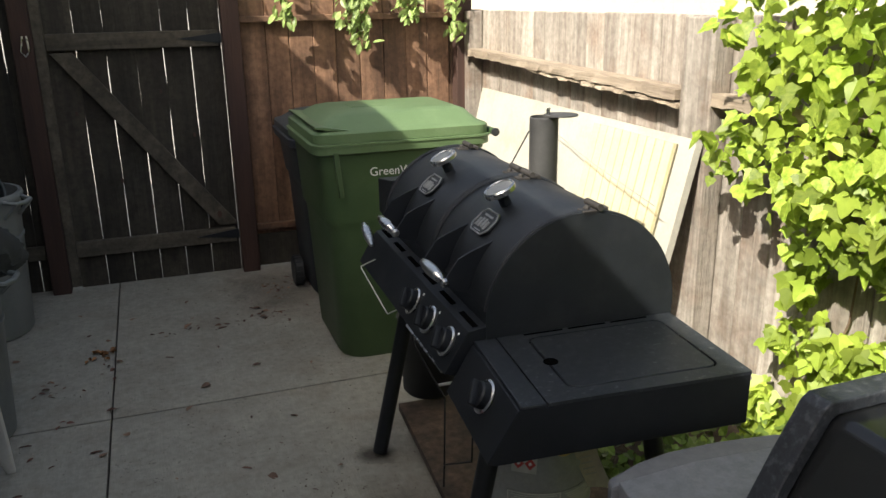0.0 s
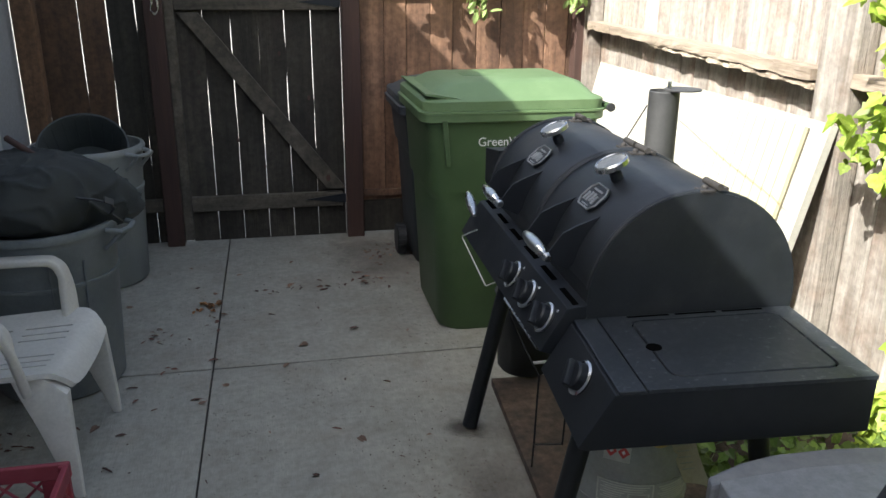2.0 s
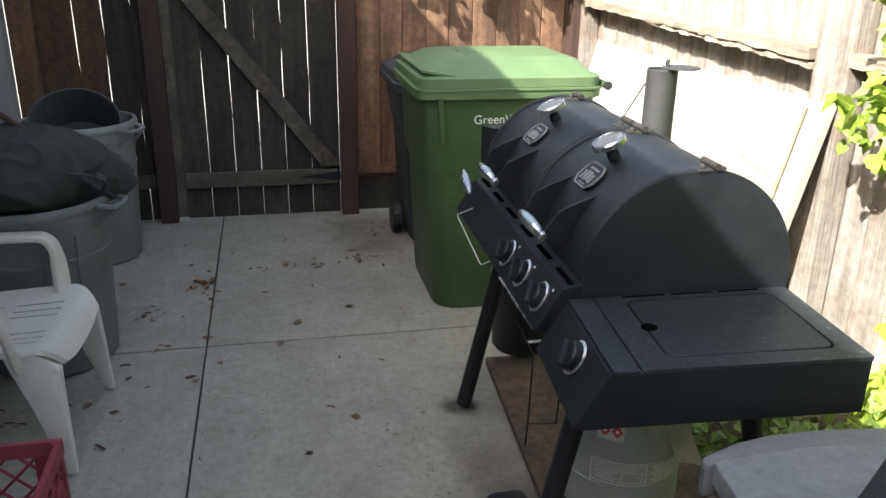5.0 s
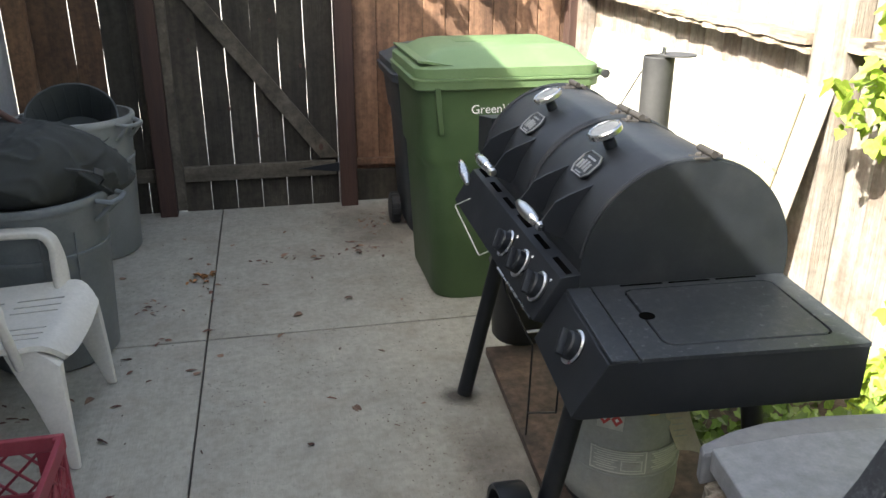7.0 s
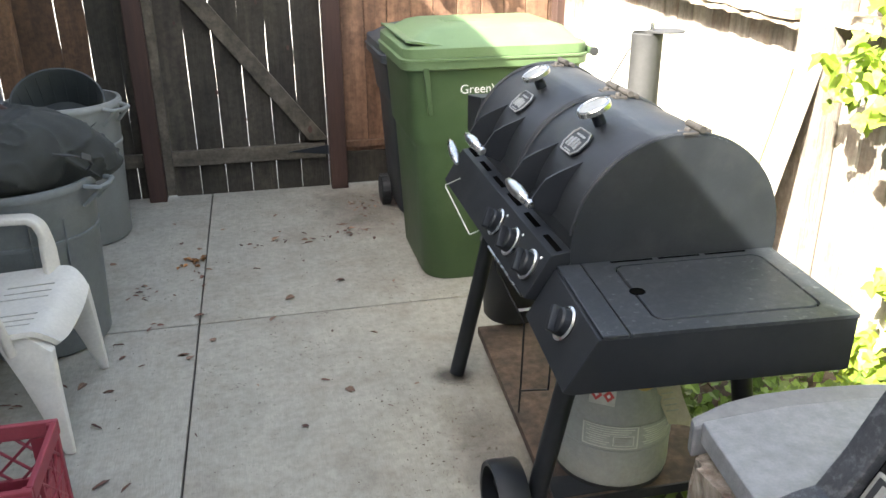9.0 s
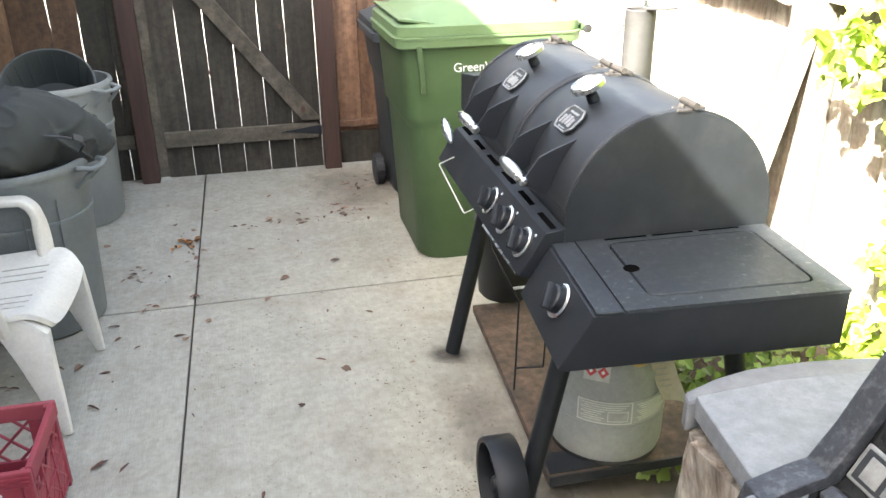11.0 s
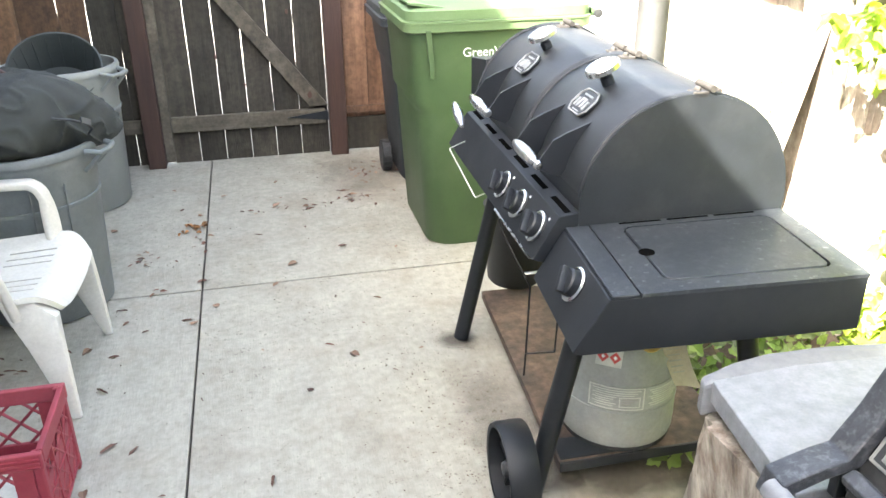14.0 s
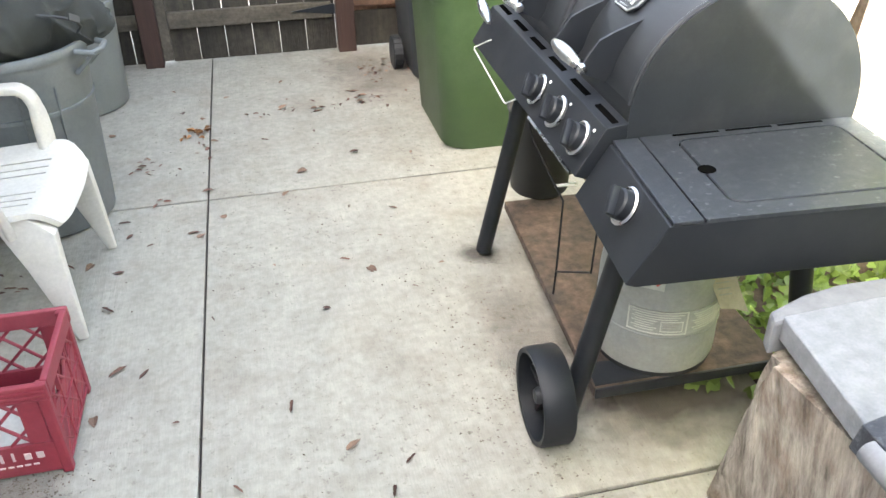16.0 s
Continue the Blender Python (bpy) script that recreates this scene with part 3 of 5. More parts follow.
part("firebox", P(arc(R - 0.004, -189, 4, 30), "y", Y0 + 0.004, Y1 - 0.004, 0.003), M_BLACK, grill, "", True)
SEAM = -1.085
part("end_plate", P(arc(R + 0.001, -170, 190, 60)[:-1], "y", Y0 - 0.005, Y0 - 0.001), M_BLACK, grill, "flat round end plate", True)
for y0, y1 in ((Y0, SEAM - 0.003), (SEAM + 0.003, Y1)):
    lid = part("lid", P(arc(R, 3, 172, 40), "y", y0, y1, 0.003), M_BLACK, grill, "curved black lid", True)
    for y in (y0 + 0.006, y1 - 0.006):
        part("lid_rim", tube(bmesh.new(), [(p[0], y, p[1]) for p in arc(R + 0.001, 3, 172, 40)], 0.006, 8), M_BLACK, lid, "", True)
    yc = (y0 + y1) / 2 + (0.02 if y0 < SEAM else 0.0)
    # dial on a stem
    a = radians(115)
    c = Vector((CX + R * math.cos(a), yc - 0.01, CZ + R * math.sin(a)))
    n = Vector((math.cos(a), 0, math.sin(a)))
    mm = Matrix.Translation(c) @ n.to_track_quat("Z", "Y").to_matrix().to_4x4()
    dial = part("dial", L([(0.037, 0.036), (0.043, 0.038), (0.044, 0.05), (0.040, 0.054), (0.0372, 0.052), (0.037, 0.036)], mm, 32), M_CHROME, lid, "chrome thermometer bezel", True)
    part("dial_face", L([(0.0001, 0.0505), (0.0368, 0.0505), (0.0368, 0.04), (0.0001, 0.036)], mm, 32), M_GLASSY, lid, "pale dial face")
    part("dial_stem", L([(0.016, -0.004), (0.016, 0.02), (0.012, 0.024), (0.012, 0.037)], mm, 18), M_BLACK, lid, "", True)
    # badge
    a = radians(132)
    c = Vector((CX + (R + 0.004) * math.cos(a), yc - 0.03, CZ + (R + 0.004) * math.sin(a)))
    n = Vector((math.cos(a), 0, math.sin(a)))
    u, v = Vector((0, -1, 0)), Vector((math.sin(a), 0, -math.cos(a)))
    fr = Matrix(((u.x, v.x, n.x, c.x), (u.y, v.y, n.y, c.y), (u.z, v.z, n.z, c.z), (0, 0, 0, 1)))
    outline = [(-0.053, -0.018), (-0.036, -0.037), (0.036, -0.037), (0.053, -0.018), (0.053, 0.018), (0.036, 0.037), (-0.036, 0.037), (-0.053, 0.018)]
    bm = prism(bmesh.new(), outline, "z", 0, 0.004)
    bmesh.ops.transform(bm, matrix=fr, verts=bm.verts)
    part("badge", bm, M_BLACK, lid, "black badge plate")
    bm = bmesh.new()
    for s, t in ((0.94, 0.0045),):
        ring = [(p[0] * s, p[1] * s) for p in outline]
        for i in range(8):
            tube(bm, [(*ring[i], t), (*ring[(i + 1) % 8], t)], 0.003, 6)
    bmesh.ops.transform(bm, matrix=fr, verts=bm.verts)
    part("badge_rim", bm, M_PEWTER, lid, "pewter badge border", True)
    bm = bmesh.new()
    for i, (lo_v, hi_v) in enumerate(((-0.02, 0.006), (-0.02, 0.01), (-0.018, 0.01), (-0.02, 0.006))):
        box(bm, (-0.034 + i * 0.0175, lo_v, 0.004), (-0.0225 + i * 0.0175, hi_v, 0.007), 0.001)
    box(bm, (-0.026, 0.016, 0.004), (0.026, 0.022, 0.0065), 0.001)
    box(bm, (-0.02, -0.03, 0.004), (0.02, -0.026, 0.0065), 0.001)
    bmesh.ops.transform(bm, matrix=fr, verts=bm.verts)
    part("badge_mark", bm, M_PEWTER, lid, "raised pewter bars")
    # hinges along the top
    for y in ((-1.515, -1.115) if y0 < SEAM else (-1.03, -0.6)):
        hinge_z = CZ + R
        hg = part("hinge", tube(bmesh.new(), [(CX + 0.035, y - 0.036, hinge_z + 0.012), (CX + 0.035, y + 0.036, hinge_z + 0.012)], 0.0085, 12), M_HINGE, lid, "rusty steel hinge", True)
        bm = box(bmesh.new(), (CX - 0.008, y - 0.03, hinge_z - 0.01), (CX + 0.03, y + 0.004, hinge_z + 0.005), 0.002)
        box(bm, (CX + 0.04, y - 0.004, hinge_z - 0.014), (CX + 0.075, y + 0.032, hinge_z + 0.003), 0.002)
        part("hinge_leaf", bm, M_HINGE, hg)
        part("hinge_bolt", L([(0.0001, -0.004), (0.008, -0.004), (0.008, 0.005), (0.005, 0.008), (0.0001, 0.009)], pose(CX + 0.008, y - 0.014, hinge_z + 0.006), 8), M_HINGE, hg)
    # lid lugs that carry the spring handles
    for y in (yc - 0.12, yc + 0.06):
        a0, a1 = radians(138), radians(171)
        p = Vector((CX + R * math.cos(a0), 0, CZ + R * math.sin(a0)))
        q = Vector((CX + (R + 0.01) * math.cos(a1), 0, CZ + (R + 0.01) * math.sin(a1)))
        m_ = (p + q) / 2
        out = Vector((math.cos(radians(155)), 0, math.sin(radians(155))))
        poly = [(p.x, p.z), tuple((p * 0.7 + q * 0.3 + out * 0.04).xz), tuple((m_ + out * 0.062).xz), tuple((q + out * 0.07).xz), tuple((q + out * 0.045).xz), (q.x, q.z), tuple((m_ - out * 0.01).xz)]
        part("lug", P(poly, "y", y - 0.004, y + 0.004), M_DARK, lid, "pointed handle bracket")
    hy = yc - 0.06
    hx, hz = 0.915, 0.939
    hnd = part("handle", L([(0.004, -0.085), (0.009, -0.08), (0.015, -0.05), (0.017, -0.01), (0.014, 0.03), (0.010, 0.034), (0.013, 0.037), (0.010, 0.041), (0.013, 0.045), (0.010, 0.049), (0.012, 0.053), (0.008, 0.058), (0.005, 0.07), (0.011, 0.074), (0.013, 0.082), (0.009, 0.091), (0.0001, 0.093)], pose(hx, hy, hz, 94, 0, 4) @ Matrix.Diagonal((0.98, 0.98, 0.96, 1)), 20), M_CHROME, lid, "chrome spring handle", True)

part("lid_seam", tube(bmesh.new(), [(p[0], SEAM, p[1]) for p in arc(R - 0.001, 3, 172, 40)], 0.006, 8), M_BLACK, grill, "", True)
# control panel
FX, FZ = 0.854, 0.70


def px(z):
    return FX + 0.6 * (z - FZ)


panel = part("control_panel", P([(px(0.845), 0.845), (px(0.742), 0.742), (px(0.742) + 0.03, 0.732), (px(0.845) + 0.06, 0.835), (px(0.845) + 0.048, 0.851)], "y", -1.544, -0.6, 0.002), M_DARK, grill, "slanted black control panel")
for k in range(6):
    yy = -1.53 + k * 0.163
    part("vent_slot", P([(px(0.845) + 0.017, 0.844), (px(0.845) + 0.031, 0.846), (px(0.845) + 0.031, 0.8501), (px(0.845) + 0.017, 0.8484)], "y", yy, yy + 0.105), M_GAP, panel, "dark vent slot")
fn = Vector((-0.145, 0, 0.087)).normalized()
for y in (-1.18, -1.325, -1.475, -1.74):
    c = Vector((px(0.795), y, 0.795)) if y > -1.6 else Vector((px(0.772) + 0.0145, y, 0.772))
    mm = Matrix.Translation(c) @ fn.to_track_quat("Z", "Y").to_matrix().to_4x4() @ Matrix.Diagonal((1.2, 1.2, 1.1, 1))
    bez = part("knob_bezel", L([(0.030, -0.002), (0.033, 0.006), (0.029, 0.009), (0.027, 0.006)], mm, 28), M_CHROME, grill, "chrome knob ring", True)
    bm = L([(0.025, 0.0), (0.025, 0.022), (0.022, 0.026), (0.0001, 0.026)], mm, 24)
    box(bm, (-0.006, -0.024, 0.02), (0.006, 0.024, 0.04), 0.003, mm @ pose(0, 0, 0, 0, 0, 35))
    part("knob", bm, M_DARK, grill, "black burner knob", True)
    bm = bmesh.new()
    lathe(bm, [(0.0001, 0.0015), (0.0032, 0.0015), (0.0032, -0.001), (0.0001, -0.001)], mm @ pose(0.028, 0.03, 0), 10)
    part("mark", bm, M_PRINT, panel, "white dial mark")
part("lighter_tube", T([(1.027, -1.02, 0.439), (1.073, -1.06, 0.461)], 0.005, 10), M_PRINT, grill, "white ceramic lighter tube", True)
part("panel_brace", T([(px(0.74) + 0.004, -1.2, 0.735), (px(0.735) + 0.012, -1.5, 0.728)], 0.004, 8), M_CHROME, panel, "thin steel brace", True)
# side burner box, set slightly askew of the barrel
def askew(bm):
    for v in bm.verts:
        d = max(0.0, -1.547 - v.co.y)
        v.co.x -= 0.07 * d
        v.co.y -= 0.1 * d * (v.co.x - 0.95)
    return bm


sh = part("side_shelf", askew(P([(px(0.812) + 0.028, 0.812), (px(0.70) + 0.028, 0.70), (px(0.7) + 0.048, 0.693), (1.494, 0.693), (1.494, 0.812)], "y", -1.89, -1.549, 0.002)), M_DARK, grill, "black side burner box")
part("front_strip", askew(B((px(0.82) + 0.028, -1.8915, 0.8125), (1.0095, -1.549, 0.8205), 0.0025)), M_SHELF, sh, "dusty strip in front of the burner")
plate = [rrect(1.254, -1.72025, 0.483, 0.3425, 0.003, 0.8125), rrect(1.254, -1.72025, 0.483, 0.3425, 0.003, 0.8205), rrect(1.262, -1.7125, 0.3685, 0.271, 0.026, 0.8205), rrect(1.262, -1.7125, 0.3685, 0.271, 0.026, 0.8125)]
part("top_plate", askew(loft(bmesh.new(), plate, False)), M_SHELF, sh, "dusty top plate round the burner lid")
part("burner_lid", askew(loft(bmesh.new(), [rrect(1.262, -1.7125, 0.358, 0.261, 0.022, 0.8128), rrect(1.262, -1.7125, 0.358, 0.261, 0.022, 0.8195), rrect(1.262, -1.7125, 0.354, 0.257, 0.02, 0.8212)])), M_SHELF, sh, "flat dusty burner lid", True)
part("lid_gap", askew(B((1.0775, -1.848, 0.8122), (1.4462, -1.577, 0.8127), 0)), M_GAP, sh, "dark gap round the burner lid")
part("finger_notch", askew(L([(0.0001, 0.8222), (0.017, 0.8222), (0.018, 0.8205), (0.0001, 0.8195)], pose(1.089, -1.715, 0), 20)), M_GAP, sh, "dark finger hole")
for k in range(3):
    part("vent_slot", B((1.081 + k * 0.1185, -1.5605, 0.8203), (1.184 + k * 0.1185, -1.5535, 0.8216), 0), M_GAP, sh, "dark vent slot")
part("firebox_vent", P([(-0.53, 0.84), (-0.33, 0.84), (-0.33, 0.97), (-0.53, 1.0)], "x", 1.02, 1.2, 0.003), M_BLACK, grill, "boxy black vent at the barrel's end")
# legs, tray, wheels
for x0, x1, y in ((0.912, 1.065, -0.648), (0.905, 1.04, -1.54), (1.575, 1.45, -0.637), (1.555, 1.43, -1.54)):
    part("leg", T([(x0, y, 0.012 if y > -1 else 0.03), (x1, y, 0.70)], 0.027, 20), M_DARK, grill, "round black leg", True)
part("tray", P([(0.985, -1.527), (1.50, -1.515), (1.50, -0.52), (1.02, -0.52)], "z", 0.095, 0.125, 0.003), M_RUST, grill, "rusty brown bottom tray")
# Thin black patch over the front corner of the tray.
part("tray_plate", P([(0.99, -1.522), (1.27, -1.515), (1.27, -1.455), (0.995, -1.43)], "z", 0.1265, 0.1295, 0.001), M_BLACK, grill, "thin black patch on the tray")
part("tray_lip", P([(0.985, -1.53), (1.5, -1.518), (1.5, -1.526), (0.985, -1.538)], "z", 0.098, 0.128, 0.002), M_BLACK, grill)
for xs in (0.818, 1.585):
    mm = pose(xs, -1.525, 0.127, 0, 90, 0) @ Matrix.Diagonal((0.99, 0.99, 1.1, 1))
    bm = L([(0.112, 0.0), (0.124, -0.002), (0.128, 0.006), (0.128, 0.066), (0.124, 0.072), (0.116, 0.07), (0.114, 0.062), (0.03, 0.06), (0.03, 0.054), (0.114, 0.052), (0.116, 0.0), (0.112, 0.0)], mm, 40)
    wheel = part("wheel", bm, M_DARK, grill, "black plastic wheel", True)
    bm = bmesh.new()
    for k in range(6):
        box(bm, (-0.007, 0.02, 0.03), (0.007, 0.115, 0.053), 0.002, mm @ pose(0, 0, 0, 0, 0, 60 * k))
    part("spoke", bm, M_DARK, wheel)
    part("hub", L([(0.0001, 0.008), (0.018, 0.01), (0.024, 0.02), (0.024, 0.075), (0.0001, 0.075)], mm, 20), M_BLACK, wheel, "", True)
# chimney
ch = part("chimney", L([(0.047, 0.95), (0.047, 1.235), (0.044, 1.238), (0.042, 1.20)], pose(1.462, -0.83, 0), 28), M_SOOT, grill, "short steel chimney pipe", True)
part("chimney_damper", L([(0.0001, 1.242), (0.056, 1.242), (0.056, 1.246), (0.0001, 1.246)], pose(1.507, -0.86, 0), 28), M_SOOT, ch, "flat damper disc", True)
part("damper_bolt", T([(1.467, -0.85, 1.24), (1.467, -0.85, 1.268)], 0.006, 10), M_CHROME, ch, "", True)
part("chimney_bracket", B((1.36, -0.88, 0.93), (1.46, -0.78, 0.97), 0.004), M_BLACK, ch)
part("chimney_wire", T([(1.418, -0.81, 1.19), (1.38, -0.75, 1.07)], 0.0025, 6), M_SOOT, ch)
# towel bar at the far end and hanging wires
part("tool_rail", T([(0.90, -0.75, 0.79), (0.865, -0.69, 0.752), (0.863, -0.70, 0.749), (0.863, -1.04, 0.715), (0.865, -1.05, 0.715), (0.90, -1.12, 0.763)], 0.0021, 8), M_LABEL, grill, "pale wire tool rail", True)
part("far_handle", L([(0.004, -0.10), (0.009, -0.085), (0.014, -0.055), (0.016, -0.01), (0.013, 0.025), (0.009, 0.04), (0.006, 0.058), (0.0001, 0.06)], pose(0.885, -0.735, 0.865, 104, 0, -3), 18), M_CHROME, grill, "chrome handle", True)
part("ignition_wire", T([(0.93, -1.0, 0.72), (0.945, -1.05, 0.6), (0.975, -1.1, 0.53), (1.005, -1.153, 0.464), (1.005, -1.137, 0.225), (1.005, -1.126, 0.140)], 0.0032, 8), M_DARK, grill, "thin black ignition wire", True)
part("wire_rack", T([(1.005, -1.137, 0.225), (1.005, -1.387, 0.383), (1.005, -1.400, 0.522), (1.005, -1.410, 0.70)], 0.0028, 8), M_DARK, grill, "thin black wire frame", True)

grill.matrix_basis = pose(0.93, -1.72, 0) @ pose(0, 0, 0, 0, 0, -1.8) @ pose(-0.93, 1.72, 0) @ grill.matrix_basis
# bucket on the tray
solid("grease_bucket", L([(0.0001, 0.127), (0.095, 0.127), (0.105, 0.14), (0.12, 0.43), (0.125, 0.44), (0.119, 0.44), (0.112, 0.43), (0.10, 0.15), (0.0001, 0.145)], pose(1.210, -0.452, 0), 32), M_TUB, "dark grey bucket standing on the rusty tray", "bucket", smooth=True)

# gas bottle
TX, TY = 1.212, -1.385
tank = thing("gas_bottle", (TX, TY, 0.126), "pale grey-green gas bottle standing on the tray", "gas bottle")
part("body", L([(0.10, 0.136), (0.146, 0.138), (0.154, 0.143), (0.158, 0.156), (0.159, 0.18), (0.157, 0.30), (0.156, 0.36), (0.152, 0.40), (0.135, 0.435), (0.10, 0.46), (0.05, 0.472), (0.0001, 0.474)], pose(TX, TY, 0), 48), M_TANK, tank, "", True)
part("foot_ring", L([(0.14, 0.13), (0.153, 0.13), (0.153, 0.14), (0.14, 0.14)], pose(TX, TY, 0), 48), M_TUB, tank, "", True)
part("weld_seam", L([(0.157, 0.252), (0.1598, 0.254), (0.1598, 0.259), (0.157, 0.261)], pose(TX, TY, 0), 48), M_TANK, tank, "", True)
bm = bmesh.new()
rows = [[], [], [], []]
for k in range(25):
    a = radians(20 + 300 * k / 24)
    for i, (rr, zz) in enumerate(((0.098, 0.46), (0.092, 0.56), (0.088, 0.56), (0.094, 0.46))):
        rows[i].append(bm.verts.new((TX + rr * math.cos(a), TY + rr * math.sin(a), zz)))
for i in range(4):
    u, v = rows[i], rows[(i + 1) % 4]
    for k in range(24):
        bm.faces.new((u[k], u[k + 1], v[k + 1], v[k]))
bmesh.ops.recalc_face_normals(bm, faces=bm.faces)
part("collar", bm, M_TANK, tank, "worn steel collar", True)
part("valve", L([(0.02, 0.47), (0.02, 0.51), (0.014, 0.515), (0.014, 0.55), (0.0001, 0.55)], pose(TX, TY, 0), 20), M_BRASS, tank, "brass valve", True)


part("valve_loop", T([(TX + 0.02 + 0.03 * math.cos(k * math.pi / 10), TY - 0.135, 0.468 + 0.035 * math.sin(k * math.pi / 10)) for k in range(21)], 0.006, 8), M_BRASS, tank, "brass hose loop", True)


def wrap(name, r, a0, a1, z0, z1, material, label):
    b_ = bmesh.new()
    vs = []
    for k in range(17):
        a_ = radians(a0 + (a1 - a0) * k / 16)
        vs.append([b_.verts.new((TX + q * math.cos(a_), TY + q * math.sin(a_), z)) for q, z in ((r, z0), (r, z1), (r - 0.002, z1), (r - 0.002, z0))])
    for u_, v_ in zip(vs, vs[1:]):
        for i in range(4):
            b_.faces.new((u_[i], u_[(i + 1) % 4], v_[(i + 1) % 4], v_[i]))
    b_.faces.new(vs[0])
    b_.faces.new(vs[-1][::-1])
    bmesh.ops.recalc_face_normals(b_, faces=b_.faces)
    return part(name, b_, material, tank, label)


wrap("label_band", 0.1591, 216, 322, 0.268, 0.336, M_BAND, "worn paper label band")
for a0, a1, z0, z1 in ((216, 270, 0.333, 0.336), (216, 270, 0.268, 0.271), (216, 217.3, 0.2715, 0.3325), (268.7, 270, 0.2715, 0.3325), (246, 266, 0.306, 0.3075), (246, 266, 0.277, 0.2785), (246, 246.8, 0.279, 0.3055), (265.2, 266, 0.279, 0.3055)):
    wrap("label_border", 0.1600, a0, a1, z0, z1, M_LABEL, "pale label border")
for i in range(8):
    z = 0.328 - i * 0.0068
    wrap("print_line", 0.1600, 220 + (i % 2) * 3, (266 if i < 3 else 243) - (i % 3) * 3, z - 0.0022, z, M_LABEL, "unreadable pale print")
    wrap("print_line", 0.1600, 275 + (i % 3) * 2, 318 - (i * 5 % 4) * 4, z - 0.003, z, M_LABEL, "unreadable pale print")
for i in range(3):
    wrap("print_line", 0.1604, 248, 263 - i * 3, 0.300 - i * 0.0075, 0.303 - i * 0.0075, M_INK, "unreadable grey print")
HZ = pose(TX - 0.088, TY - 0.114, 0.417, 66, 0, -37)
part("hazard_label", B((-0.034, -0.024, 0), (0.034, 0.024, 0.002), 0.0005, HZ), M_LABEL, tank, "white label with red marks")
for k in (-1, 1):
    part("hazard_mark", B((-0.011, -0.011, 0.0022), (0.011, 0.011, 0.003), 0.0003, HZ @ pose(k * 0.016, 0, 0, 0, 0, 45)), M_REDINK, tank, "red diamond mark")
    part("hazard_pictogram", B((-0.004, -0.004, 0.0032), (0.004, 0.004, 0.0036), 0, HZ @ pose(k * 0.016, 0, 0, 0, 0, 45)), M_PRINT, tank)
bm = bmesh.new()
rows = []
for k in range(9):
    f = k / 8
    cx_, half = 1.29 + 0.045 * f ** 1.3, 0.032 + 0.008 * f
    rows.append([Vector((cx_ + u * half, -1.512 - 0.03 * f + 0.012 * math.sin(3.0 * f) - 0.006 * u * u + e, 0.47 - 0.15 * f - 0.012 * u * f)) for u, e in ((-1, 0), (0, 0), (1, 0), (1, 0.002), (0, 0.002), (-1, 0.002))])
part("hang_tag", loft(bm, rows), M_TAG, tank, "curled cardboard tag", True)
for k in range(5):
    part("tag_print", B((1.287 + 0.005 * k - 0.018, -1.5245 - 0.0035 * k, 0.43 - k * 0.016), (1.287 + 0.005 * k + 0.016, -1.523 - 0.0035 * k, 0.4332 - k * 0.016), 0), M_INK, tank)

